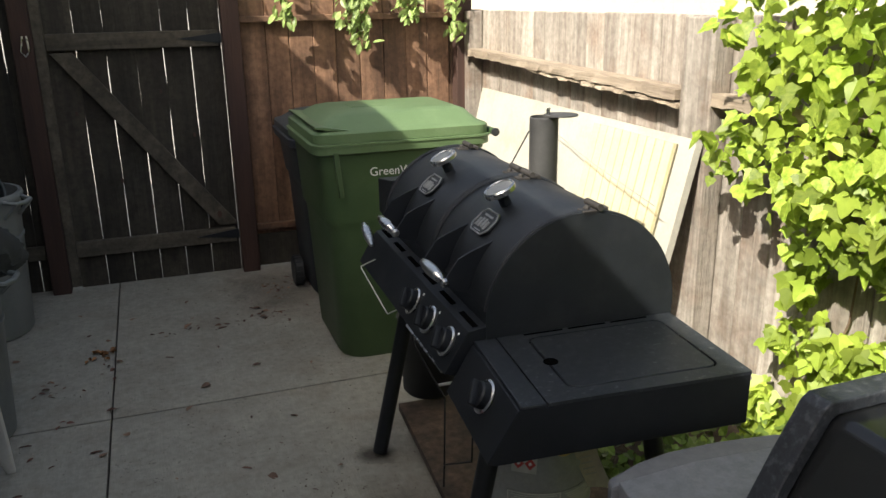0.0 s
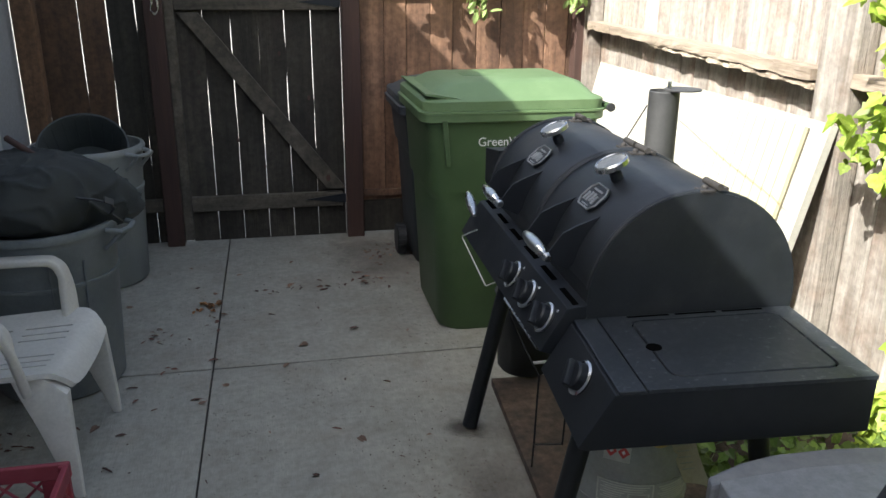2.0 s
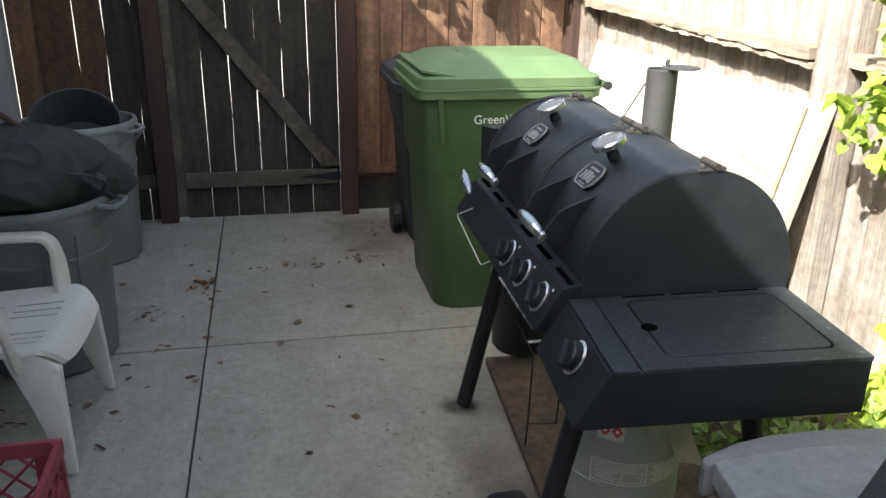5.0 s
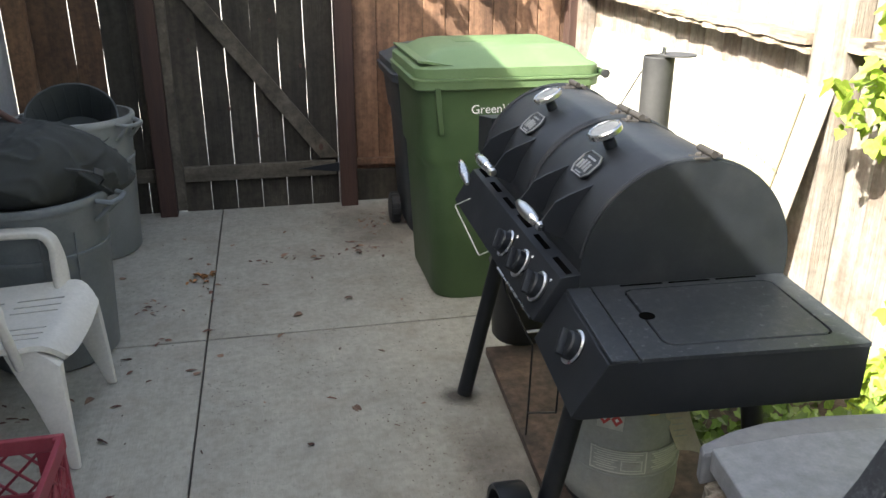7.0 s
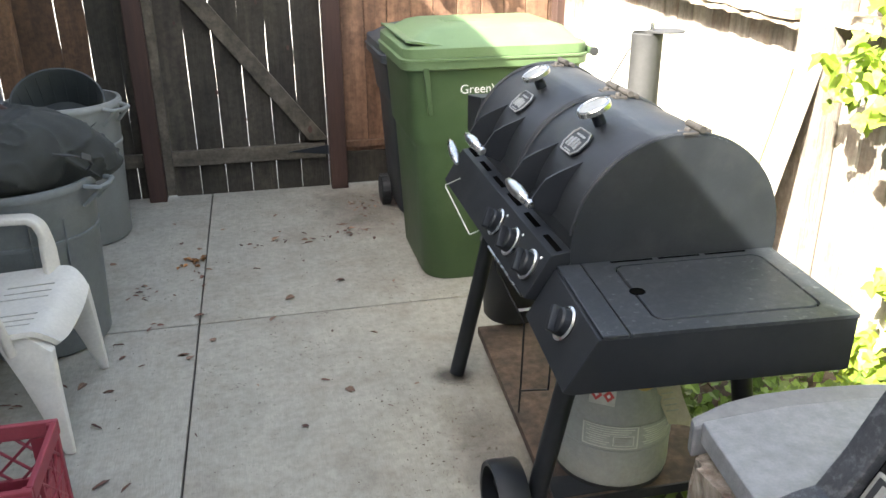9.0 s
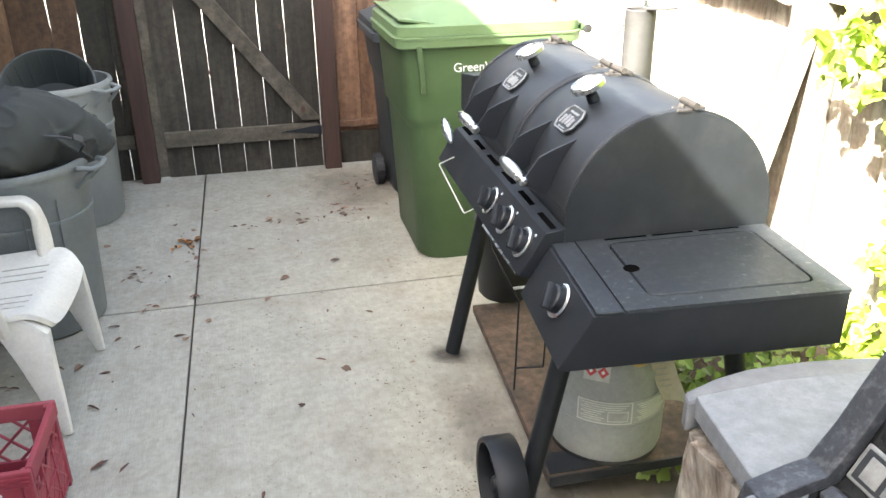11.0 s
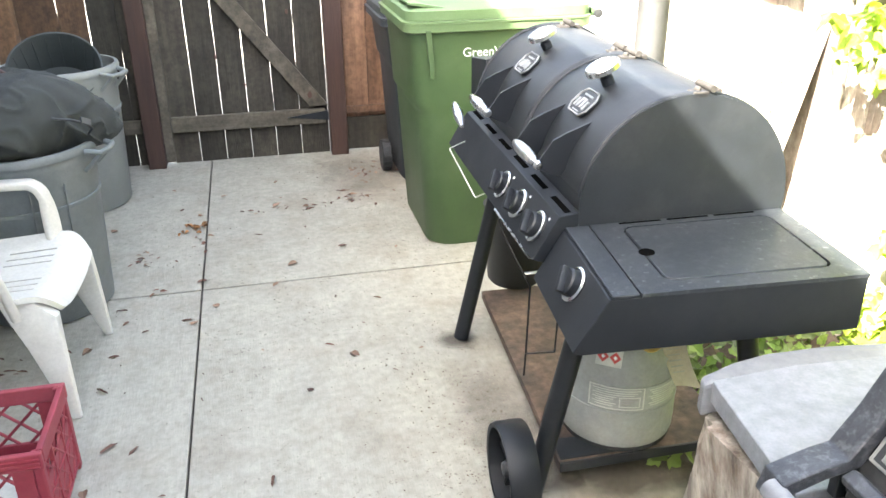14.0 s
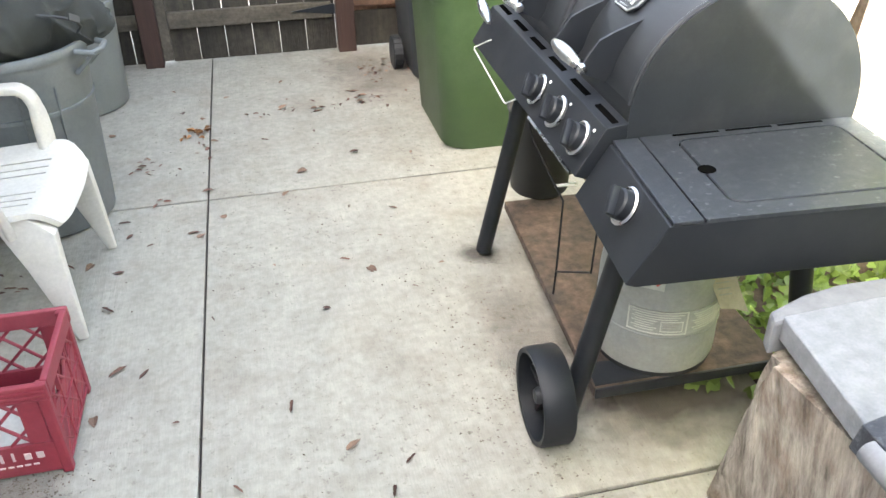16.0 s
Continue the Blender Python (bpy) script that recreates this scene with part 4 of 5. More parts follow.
# ---- wheeled bins ----
def wheeled_bin(name, lx, ly, wx, wy, h, mbody, mlid, label, hinge, lifted=True):
    """A tapered cart; hinge is the side (+1, -1) along x on which its lid turns."""
    cx, cy = lx + wx / 2, ly + wy / 2
    t = thing(name, (cx, cy, 0), label, "wheelie bin")
    rings = []
    for f, z in ((0.79, 0.0), (0.82, 0.018), (0.9, 0.62), (0.905, 0.635), (0.935, 0.655), (0.94, 0.67), (0.985, h - 0.10), (1.0, h - 0.09), (1.0, h - 0.02)):
        rings.append(rrect(cx, cy, wx * f, wy * (1.0 - (1.0 - f) * 0.3), 0.05 + 0.3 * (1.0 - f), z))
    part("body", loft(bmesh.new(), rings), mbody, t, "", True)
    part("rim", loft(bmesh.new(), [rrect(cx, cy, wx + 0.02, wy + 0.02, 0.06, h - 0.075), rrect(cx, cy, wx + 0.045, wy + 0.045, 0.065, h - 0.068), rrect(cx, cy, wx + 0.05, wy + 0.05, 0.068, h - 0.036), rrect(cx, cy, wx + 0.06, wy + 0.06, 0.07, h - 0.034), rrect(cx, cy, wx + 0.06, wy + 0.06, 0.07, h - 0.026), rrect(cx, cy, wx + 0.03, wy + 0.03, 0.06, h - 0.024)]), mlid, t, "moulded rim", True)
    lid = part("lid", loft(bmesh.new(), [rrect(cx, cy, wx + 0.035, wy + 0.035, 0.06, h - 0.022), rrect(cx, cy, wx + 0.035, wy + 0.035, 0.06, h + 0.016), rrect(cx, cy, wx + 0.02, wy + 0.02, 0.055, h + 0.022), rrect(cx, cy, wx - 0.03, wy - 0.04, 0.05, h + 0.03), rrect(cx + hinge * 0.015, cy, wx - 0.15, wy - 0.17, 0.05, h + 0.078), rrect(cx + hinge * 0.02, cy, wx - 0.22, wy - 0.24, 0.05, h + 0.088), rrect(cx, cy, wx - 0.45, wy - 0.4, 0.04, h + 0.09)]), mlid, t, "faded domed lid", True)
    part("lid_rib", P([(cx - wx * 0.22, h + 0.075), (cx + wx * 0.34, h + 0.07), (cx + wx * 0.34, h + 0.086), (cx - wx * 0.22, h + 0.094)], "y", cy - wy * 0.09, cy + wy * 0.09, 0.005), mlid, lid)
    fx = cx - hinge * (wx / 2)
    lip = bmesh.new()
    prism(lip, [(fx - hinge * 0.006, h + 0.042), (fx - hinge * 0.006, h + 0.05), (fx + hinge * 0.05, h + 0.044), (fx + hinge * 0.15, h + 0.026), (fx + hinge * 0.15, h + 0.018)], "y", cy - wy / 2 + 0.004, cy + wy / 2 - 0.004)
    if lifted:
        part("lid_lip", lip, mlid, lid, "raised lifting lip")
    else:
        lip.free()
    hx = cx + hinge * (wx / 2 + 0.035)
    part("hinge_bar", T([(hx, cy - wy / 2 - 0.02, h - 0.02), (hx, cy + wy / 2 + 0.02, h - 0.02)], 0.016, 12), mbody, t, "", True)
    part("hinge_cap", L([(0.0001, -0.012), (0.018, -0.01), (0.019, 0.006), (0.0001, 0.008)], pose(hx, cy - wy / 2 - 0.025, h - 0.02, 90, 0, 0), 16), M_TUB, t, "black hinge cap", True)
    for s in (-1, 1):
        part("rib", P([(fx + hinge * 0.06, h - 0.06), (fx + hinge * 0.085, h - 0.06), (fx + hinge * 0.1, h - 0.26), (fx + hinge * 0.08, h - 0.26)], "y", cy + s * (wy / 2 + 0.012) - 0.012, cy + s * (wy / 2 + 0.012) + 0.004, 0.003), mbody, t)
    return t, lid


green, glid = wheeled_bin("green_wheelie_bin", 0.94, 0.175, 0.775, 0.66, 1.045, M_GREEN, M_LID, "green plastic wheelie bin with a faded lid", 1)
for s in (-1, 1):
    part("wheel", L([(0.0001, 0), (0.11, 0), (0.12, 0.01), (0.12, 0.045), (0.11, 0.055), (0.0001, 0.055)], pose(1.6, 0.5 + s * 0.27, 0.12, 90, 0, 0), 28), M_TUB, green, "black wheel", True)
lettering("lettering", "GreenW", 0.0535, pose(1.163, 0.174, 0.868, 88, 0, 0), M_PRINT, green, "white printed letters")
part("print_mark", B((1.12, 0.195, 0.735), (1.15, 0.199, 0.738), 0), M_PRINT, green, "small white printed line")
blue, blid = wheeled_bin("blue_wheelie_bin", 0.985, 1.05, 0.8, 0.6, 0.93, M_NAVY, M_NAVY, "dark blue plastic wheelie bin against the fence", 1, False)
bm = L([(0.0001, 0), (0.078, 0), (0.088, 0.008), (0.088, 0.047), (0.078, 0.055), (0.0001, 0.055)], pose(0.975, 1.34, 0.088, 0, 90, 0), 28)
wheel = part("wheel", bm, M_TUB, blue, "black ribbed wheel", True)
for k in range(18):
    part("tread", B((0.979, -0.004, 0.086), (1.026, 0.004, 0.092), 0.001, pose(0, 1.34, 0.088) @ pose(0, 0, 0, 20 * k, 0, 0)), M_TUB, wheel)

# ---- round bins, cover and tub ----
def round_bin(cx, cy, label, turn, tall=1.0, plastic=M_CAN):
    t = thing("round_bin", (cx, cy, 0), label, "trash can", "round grey bins")
    c = pose(cx, cy, 0) @ Matrix.Diagonal((1, 1, tall, 1))
    part("body", L([(0.0001, 0.004), (0.225, 0.004), (0.235, 0.015), (0.262, 0.60), (0.268, 0.61), (0.268, 0.645), (0.262, 0.645), (0.255, 0.60), (0.23, 0.03), (0.0001, 0.025)], c, 56), plastic, t, "", True)
    part("rim", L([(0.262, 0.642), (0.28, 0.645), (0.284, 0.662), (0.278, 0.675), (0.262, 0.675), (0.262, 0.642)], c, 56), plastic, t, "rolled rim", True)
    part("band", L([(0.2555, 0.46), (0.2605, 0.462), (0.2615, 0.475), (0.2565, 0.478)], c, 56), plastic, t, "", True)
    for a in (turn, turn + 180):
        m = c @ pose(0, 0, 0, 0, 0, a)
        bm = bmesh.new()
        tube(bm, [m @ Vector(p) for p in ((0.275, -0.075, 0.655), (0.33, -0.06, 0.645), (0.338, 0, 0.642), (0.33, 0.06, 0.645), (0.275, 0.075, 0.655))], 0.011, 8)
        tube(bm, [m @ Vector(p) for p in ((0.33, -0.055, 0.64), (0.262, -0.06, 0.575))], 0.009, 8)
        tube(bm, [m @ Vector(p) for p in ((0.33, 0.055, 0.64), (0.262, 0.06, 0.575))], 0.009, 8)
        part("handle", bm, plastic, t, "", True)
    for a in (turn - 35, turn - 62):
        m = c @ pose(0, 0, 0, 0, 0, a)
        part("rib", tube(bmesh.new(), [m @ Vector((0.2395 + 0.0245 * q / 0.48, 0, 0.08 + q)) for q in (0.0, 0.16, 0.32, 0.48)], 0.004, 6), plastic, t, "", True)
    return t


round_bin(-0.585, 0.04, "grey plastic round bin heaped with a black cover", -12)
round_bin(-0.64, 1.21, "pale grey plastic round bin by the gate post", -25, 1.08, M_CANP)
tub = thing("plastic_tub", (-0.64, 1.2, 0.62), "charcoal plastic tub lying tilted in a grey bin", "tub")
part("shell", L([(0.0001, 0.0), (0.20, 0.0), (0.215, 0.02), (0.245, 0.26), (0.258, 0.265), (0.258, 0.285), (0.248, 0.285), (0.24, 0.27), (0.205, 0.03), (0.0001, 0.015)], pose(-0.655, 1.26, 0.555, 40, 0, 8) @ Matrix.Scale(0.84, 4), 48), M_TUBG, tub, "", True)

part("hollow", L([(0.0001, 0.021), (0.15, 0.021), (0.16, 0.024), (0.0001, 0.024)], pose(-0.655, 1.26, 0.555, 40, 0, 8) @ Matrix.Scale(0.84, 4), 40), M_GAP, tub, "dark bottom of the tub")
for k in range(8):
    m = pose(-0.655, 1.26, 0.555, 40, 0, 8) @ Matrix.Scale(0.84, 4) @ pose(0, 0, 0, 0, 0, 25 + k * 18.5)
    part("rib", T([m @ Vector((0.206, 0, 0.035)), m @ Vector((0.2385, 0, 0.265))], 0.0025, 6), M_TUBG, tub, "", True)
solid("wooden_handle", T([(-0.710, 0.220, 0.953), (-0.576, 0.120, 0.891), (-0.442, 0.020, 0.829)], 0.013, 12), M_POST, "dark red-brown wooden handle resting in the heaped cover", "handle", smooth=True)

# heaped cover: a sagging cloth with folds
bm = bmesh.new()
N, Mr = 220, 80
grid = []
for j in range(Mr + 1):
    row = []
    for i in range(N):
        a, f = 2 * math.pi * i / N, j / Mr
        phi = radians(90 - 128 * f)
        r = 0.325 * math.cos(phi) ** 0.8 * (1 + 0.08 * math.sin(3 * a + 0.6) + 0.05 * math.sin(5 * a + 2)) if math.cos(phi) > 1e-4 else 0.0
        h = 0.735 + (0.17 if phi > 0 else 0.12) * math.sin(phi) - 0.10 * r * math.cos(a - 0.6)
        p = Vector((r * math.cos(a) * 1.0 + 0.01, r * math.sin(a) * 0.92 + 0.02, h))
        ridge = max(0.0, 1.0 - 2.2 * abs(noise.noise(p * 5.0 + Vector((4, 1, 7)))))
        small = max(0.0, 1.0 - 2.2 * abs(noise.noise(p * 10.0 + Vector((1, 8, 2)))))
        fold = noise.noise(p * 3.2) * 0.05 + ridge ** 3 * 0.026 + small ** 3 * 0.01 - 0.012 + 0.008 * f * math.sin(11 * a + 5 * noise.noise(p * 3.0))
        out = Vector((math.cos(phi) * math.cos(a), math.cos(phi) * math.sin(a), max(0.15, math.sin(phi))))
        p += out * fold * min(1.0, 0.35 + 2.0 * f)
        row.append(bm.verts.new(p + Vector((-0.6, 0.06, 0))))
    grid.append(row)
for u, v in zip(grid, grid[1:]):
    for i in range(N):
        bm.faces.new((u[i], u[(i + 1) % N], v[(i + 1) % N], v[i]))
bmesh.ops.remove_doubles(bm, verts=bm.verts, dist=1e-4)
bmesh.ops.solidify(bm, geom=list(bm.faces), thickness=0.006)
cloth = thing("cloth_cover", (-0.6, 0.06, 0.7), "crumpled black grill cover heaped over a bin", "cover")
part("fabric", bm, M_CLOTH, cloth, "", True)
part("strap", T([(-0.40, -0.155, 0.80), (-0.345, -0.15, 0.79), (-0.30, -0.11, 0.765), (-0.29, -0.075, 0.735), (-0.31, -0.06, 0.71)], 0.005, 8), M_TUB, cloth, "black webbing strap", True)
part("buckle", B((-0.02, -0.013, -0.004), (0.02, 0.013, 0.004), 0.003, pose(-0.30, -0.115, 0.772, 60, 30, 40)), M_TUB, cloth, "black plastic buckle")

# ---- white chair ----
chair = thing("resin_chair", (-0.62, -0.54, 0), "white moulded plastic garden chair facing the grill", "chair")
CYc = -0.55


def smooth_run(pts, n=5):
    """A rounded run of points through the given ones."""
    pts = [Vector(p) for p in pts]
    full = [pts[0] * 2 - pts[1], *pts, pts[-1] * 2 - pts[-2]]
    out = []
    for p0, p1, p2, p3 in zip(full, full[1:], full[2:], full[3:]):
        for k in range(n):
            t = k / n
            out.append(0.5 * ((2 * p1) + (p2 - p0) * t + (2 * p0 - 5 * p1 + 4 * p2 - p3) * t * t + (3 * p1 - p0 - 3 * p2 + p3) * t ** 3))
    return out + [pts[-1]]


def strip(pts, w, th, up):
    """A flat bent bar of width w along a run of points; up names its flat side."""
    bm = bmesh.new()
    pts = smooth_run(pts)
    rings = []
    for i, p in enumerate(pts):
        d = (pts[min(i + 1, len(pts) - 1)] - pts[max(i - 1, 0)]).normalized()
        s = d.cross(Vector(up)).normalized()
        n_ = s.cross(d)
        rings.append([p + s * (w / 2) * math.copysign(abs(math.cos(a)) ** 0.5, math.cos(a)) + n_ * (th / 2) * math.copysign(abs(math.sin(a)) ** 0.5, math.sin(a)) for a in (2 * math.pi * (k + 0.5) / 16 for k in range(16))])
    return loft(bm, rings)


def taper(pts, widths, deeps):
    """A leg whose section narrows along its run."""
    rings = []
    for (x_, y_, z_), w_, d_ in zip(pts, widths, deeps):
        rings.append(rrect(x_, y_, w_, d_, 0.008, z_, 3))
    return loft(bmesh.new(), rings)


bm = bmesh.new()
NX, NY = 26, 24
top = []
for i in range(NX + 1):
    u = i / NX
    row = []
    for j in range(NY + 1):
        v = (j + (0.3 if j % 2 else -0.3) * (4 <= j <= NY - 4)) / NY * 2 - 1
        xx = -0.84 + 0.505 * u
        half = 0.245 + 0.02 * u - 0.06 * max(0.0, (u - 0.72) / 0.28) ** 3.0
        zz = 0.375 + 0.03 * u + 0.032 * abs(v) ** 3 - 0.07 * max(0.0, (u - 0.84) / 0.16) ** 2.2
        row.append(bm.verts.new((xx, CYc + half * v, zz)))
    top.append(row)
for i in range(NX):
    for j in range(NY):
        if 4 <= j < NY - 4 and (j - 4) % 2 == 1 and j not in (11, 13) and (3 <= i < 11 or 13 <= i < 21):
            continue
        bm.faces.new((top[i][j], top[i + 1][j], top[i + 1][j + 1], top[i][j + 1]))
bmesh.ops.recalc_face_normals(bm, faces=bm.faces)
bmesh.ops.solidify(bm, geom=list(bm.faces), thickness=0.016)
part("seat", bm, M_WHITE, chair, "slotted white seat", True)
for s in (-1, 1):
    part("leg", taper([(-0.457, CYc + s * 0.226, 0.41), (-0.417, CYc + s * 0.232, 0.356), (-0.395, CYc + s * 0.246, 0.26), (-0.372, CYc + s * 0.257, 0.13), (-0.35, CYc + s * 0.265, 0.004)], (0.10, 0.14, 0.102, 0.066, 0.03), (0.045, 0.045, 0.042, 0.034, 0.024)), M_WHITE, chair, "tapered front leg", True)
    part("leg", taper([(-0.83, CYc + s * 0.235, 0.38), (-0.87, CYc + s * 0.25, 0.2), (-0.90, CYc + s * 0.265, 0.004)], (0.09, 0.07, 0.042), (0.05, 0.04, 0.03)), M_WHITE, chair)
    back = 0.07 if s < 0 else 0.055
    part("armrest", strip([(q[0] - back, q[1], q[2]) for q in [(-0.40, CYc + s * 0.235, 0.36), (-0.41, CYc + s * 0.268, 0.50), (-0.42, CYc + s * 0.275, 0.565), (-0.445, CYc + s * 0.278, 0.597), (-0.49, CYc + s * 0.278, 0.606), (-0.7, CYc + s * 0.27, 0.605), (-0.88 + back, CYc + s * 0.24, 0.61)]], 0.062, 0.03, (0.3, 0, 1)), M_WHITE, chair, "curved white armrest", True)
for k in range(7):
    y = CYc - 0.19 + k * 0.0635
    part("back_slat", strip([(-0.84, y, 0.41), (-0.9, y, 0.62), (-0.955, y, 0.84)], 0.042, 0.01, (1, 0, 0)), M_WHITE, chair)
part("back_rail", strip([(-0.88, CYc - 0.25, 0.64), (-0.955, CYc - 0.22, 0.84), (-0.975, CYc, 0.9), (-0.955, CYc + 0.22, 0.84), (-0.88, CYc + 0.25, 0.64)], 0.05, 0.02, (1, 0, 0)), M_WHITE, chair)
chair.matrix_basis = pose(-0.004, 0, 0) @ pose(-0.36, -0.8, 0, 0, 0, -2.8) @ pose(0.36, 0.8, 0) @ chair.matrix_basis

# ---- milk crate ----
KX0, KX1, KY0, KY1, KH = -0.632, -0.302, -1.375, -1.06, 0.28
crate = thing("milk_crate", ((KX0 + KX1) / 2, (KY0 + KY1) / 2, 0), "dusty red plastic milk crate with lattice sides", "crate")


def lattice(axis, w, lo, hi, z0, z1, step):
    """A diagonal lattice panel on one side, clipped to its frame."""
    out = []
    span, height = hi - lo, z1 - z0
    for sgn in (-1, 1):
        k = -height
        while k < span + height:
            a0, a1 = (k, k + height) if sgn > 0 else (k + height, k)
            pts = []
            for f in (0.0, 1.0):
                pts.append((a0 + (a1 - a0) * f, z0 + height * f))
            (u0, q0), (u1, q1) = pts
            du = u1 - u0
            t0, t1 = sorted(((0 - u0) / du, (span - u0) / du))
            t0, t1 = max(0.0, t0), min(1.0, t1)
            if t1 - t0 > 0.05:
                p = [(lo + u0 + du * t, q0 + (q1 - q0) * t) for t in (t0, t1)]
                out.append(T([(w, *p[0]), (w, *p[1])] if axis == "x" else [(p[0][0], w, p[0][1]), (p[1][0], w, p[1][1])], 0.0045, 6))
            k += step
    return out


for w in (KY0 + 0.008, KY1 - 0.008):
    for bm in lattice("y", w, KX0 + 0.02, KX1 - 0.02, 0.105, KH - 0.04, 0.082):
        part("lattice_bar", bm, M_CRATE, crate)
    part("panel", B((KX0 + 0.02, w - 0.006, 0.012), (KX1 - 0.02, w + 0.006, 0.105), 0.002), M_CRATE, crate)
    part("panel", B((KX1 - 0.075, w - 0.0055, 0.107), (KX1 - 0.027, w + 0.0055, KH - 0.046), 0.002), M_CRATE, crate)
for w in (KX0 + 0.008, KX1 - 0.008):
    for bm in lattice("x", w, KY0 + 0.02, KY1 - 0.02, 0.03, KH - 0.045, 0.07):
        part("lattice_bar", bm, M_CRATE, crate)
    part("panel", B((w - 0.002, KY0 + 0.024, 0.02), (w + 0.002, KY1 - 0.024, KH - 0.10), 0), M_CRATE, crate)
    for z in (0.02, 0.125):
        part("rib", B((w - 0.006, KY0 + 0.01, z), (w + 0.006, KY1 - 0.01, z + 0.007), 0.001), M_CRATE, crate)
    for y in (KY0 + 0.105, KY1 - 0.105):
        part("rib", B((w - 0.006, y - 0.003, 0.02), (w + 0.006, y + 0.003, KH - 0.03), 0.001), M_CRATE, crate)
for x in (KX0, KX1 - 0.026):
    for y in (KY0, KY1 - 0.026):
        part("corner_post", B((x, y, 0), (x + 0.026, y + 0.026, KH), 0.005), M_CRATE, crate)
for lo, hi in (((KX0 - 0.003, KY0 - 0.003, KH - 0.045), (KX1 + 0.003, KY0 + 0.014, KH + 0.003)), ((KX0 - 0.003, KY1 - 0.014, KH - 0.045), (KX1 + 0.003, KY1 + 0.003, KH + 0.003)), ((KX0 - 0.003, KY0 + 0.0155, KH - 0.045), (KX0 + 0.014, KY1 - 0.0155, KH + 0.003)), ((KX1 - 0.014, KY0 + 0.0155, KH - 0.045), (KX1 + 0.003, KY1 - 0.0155, KH + 0.003))):
    part("top_rail", B(lo, hi, 0.004), M_CRATE, crate)
for z in (KH - 0.015, KH - 0.027, KH - 0.039):
    part("rib", B((KX0 + 0.004, KY0 - 0.007, z), (KX1 - 0.004, KY0, z + 0.005), 0.001), M_CRATE, crate)
for k in range(1, 9):
    y = KY0 + (KY1 - KY0) * k / 9
    part("floor_bar", B((KX0 + 0.01, y - 0.004, 0.012), (KX1 - 0.01, y + 0.004, 0.022), 0.001), M_CRATE, crate)
for k in range(1, 9):
    x = KX0 + (KX1 - KX0) * k / 9
    part("floor_bar", B((x - 0.004, KY0 + 0.01, 0.0125), (x + 0.004, KY1 - 0.01, 0.0215), 0.001), M_CRATE, crate)
for k, (w_, h_) in enumerate(((0.017, 0.019), (0.012, 0.019), (0.021, 0.019), (0.016, 0.019), (0.008, 0.027), (0.006, 0.026), (0.016, 0.019), (0.017, 0.019))):
    part("print_block", B((KX1 - 0.262 + k * 0.0275, KY0 + 0.0005, 0.062), (KX1 - 0.262 + k * 0.0275 + w_, KY0 + 0.0025, 0.062 + h_), 0.0004), M_FADED, crate, "faded white printed shape")
for k in range(9):
    part("print_bar", B((KX1 - 0.235 + k * 0.019, KY0 - 0.0005, 0.043), (KX1 - 0.222 + k * 0.019, KY0 + 0.003, 0.047), 0), M_FADED, crate, "small unreadable white print")
solid("newspaper", B((KX0 + 0.03, KY0 + 0.03, 0.024), (KX1 - 0.06, KY1 - 0.05, 0.085), 0.006), M_LABEL, "folded pale newspaper lying in the crate", "newspaper")

pole = thing("garden_pole", (-0.45, -1.52, 0.03), "pale grey tube lying on the concrete beside the crate", "pole")
part("tube", T([(-0.535, -1.395, 0.022), (-0.30, -1.74, 0.03), (-0.10, -2.03, 0.036)], 0.013, 14), M_CANP, pole, "", True)
part("end_cap", T([(-0.55, -1.373, 0.0215), (-0.53, -1.402, 0.0225)], 0.0165, 14), M_TUB, pole, "dark plastic end cap", True)

# ---- second grill with its side table, on a log ----
cart = thing("gas_grill", (1.35, -2.6, 0), "black gas grill with a grey side table", "grill")
part("side_table", P([(1.036, -2.33), (1.076, -2.022), (1.26, -2.012), (1.447, -2.026), (1.62, -2.06), (1.62, -2.33)], "z", 0.645, 0.692, 0.004), M_TABLE, cart, "speckled pale grey table top")
part("table_rim", P([(1.055, -2.03), (1.066, -1.998), (1.15, -1.968), (1.233, -1.954), (1.36, -1.957), (1.488, -1.975), (1.65, -2.03), (1.63, -2.33), (1.60, -2.07), (1.45, -2.03), (1.26, -2.016), (1.08, -2.026)], "z", 0.615, 0.6885, 0.009), M_TRIM, cart, "rounded grey table edge")
prof = [(0.985, 0.735), (1.058, 0.785), (1.098, 0.848), (1.138, 0.925), (1.184, 1.004), (1.2, 1.012), (1.35, 1.014), (1.6, 0.97), (1.72, 0.85), (1.72, 0.74)]
part("lid", P([(p[0] + 0.02, p[1] - 0.012) for p in prof[1:]] + [(1.08, 0.70)], "y", -3.0, -2.375, 0.004), M_ENAMEL, cart, "black enamel lid")
end = [(0.952, 0.735), (0.962, 0.774), (1.028, 0.793), (1.062, 0.799), (1.1, 0.857), (1.138, 0.932), (1.184, 1.014), (1.198, 1.024), (1.35, 1.027), (1.6, 0.985), (1.72, 0.86)]
end += [(1.70, 0.85), (1.59, 0.962), (1.35, 1.004), (1.212, 1.001), (1.202, 0.994), (1.158, 0.92), (1.118, 0.845), (1.085, 0.782), (1.03, 0.77), (0.985, 0.755), (0.985, 0.732)]
part("lid_end", P(end, "y", -2.39, -2.342, 0.003), M_CAST, cart, "worn cast grey lid end")
part("lid_lip", P([(1.052, 0.764), (1.05, 0.777), (1.068, 0.786), (1.082, 0.776), (1.08, 0.764)], "y", -3.0, -2.3925, 0.003), M_CAST, cart, "blue-grey lower lip of the lid")
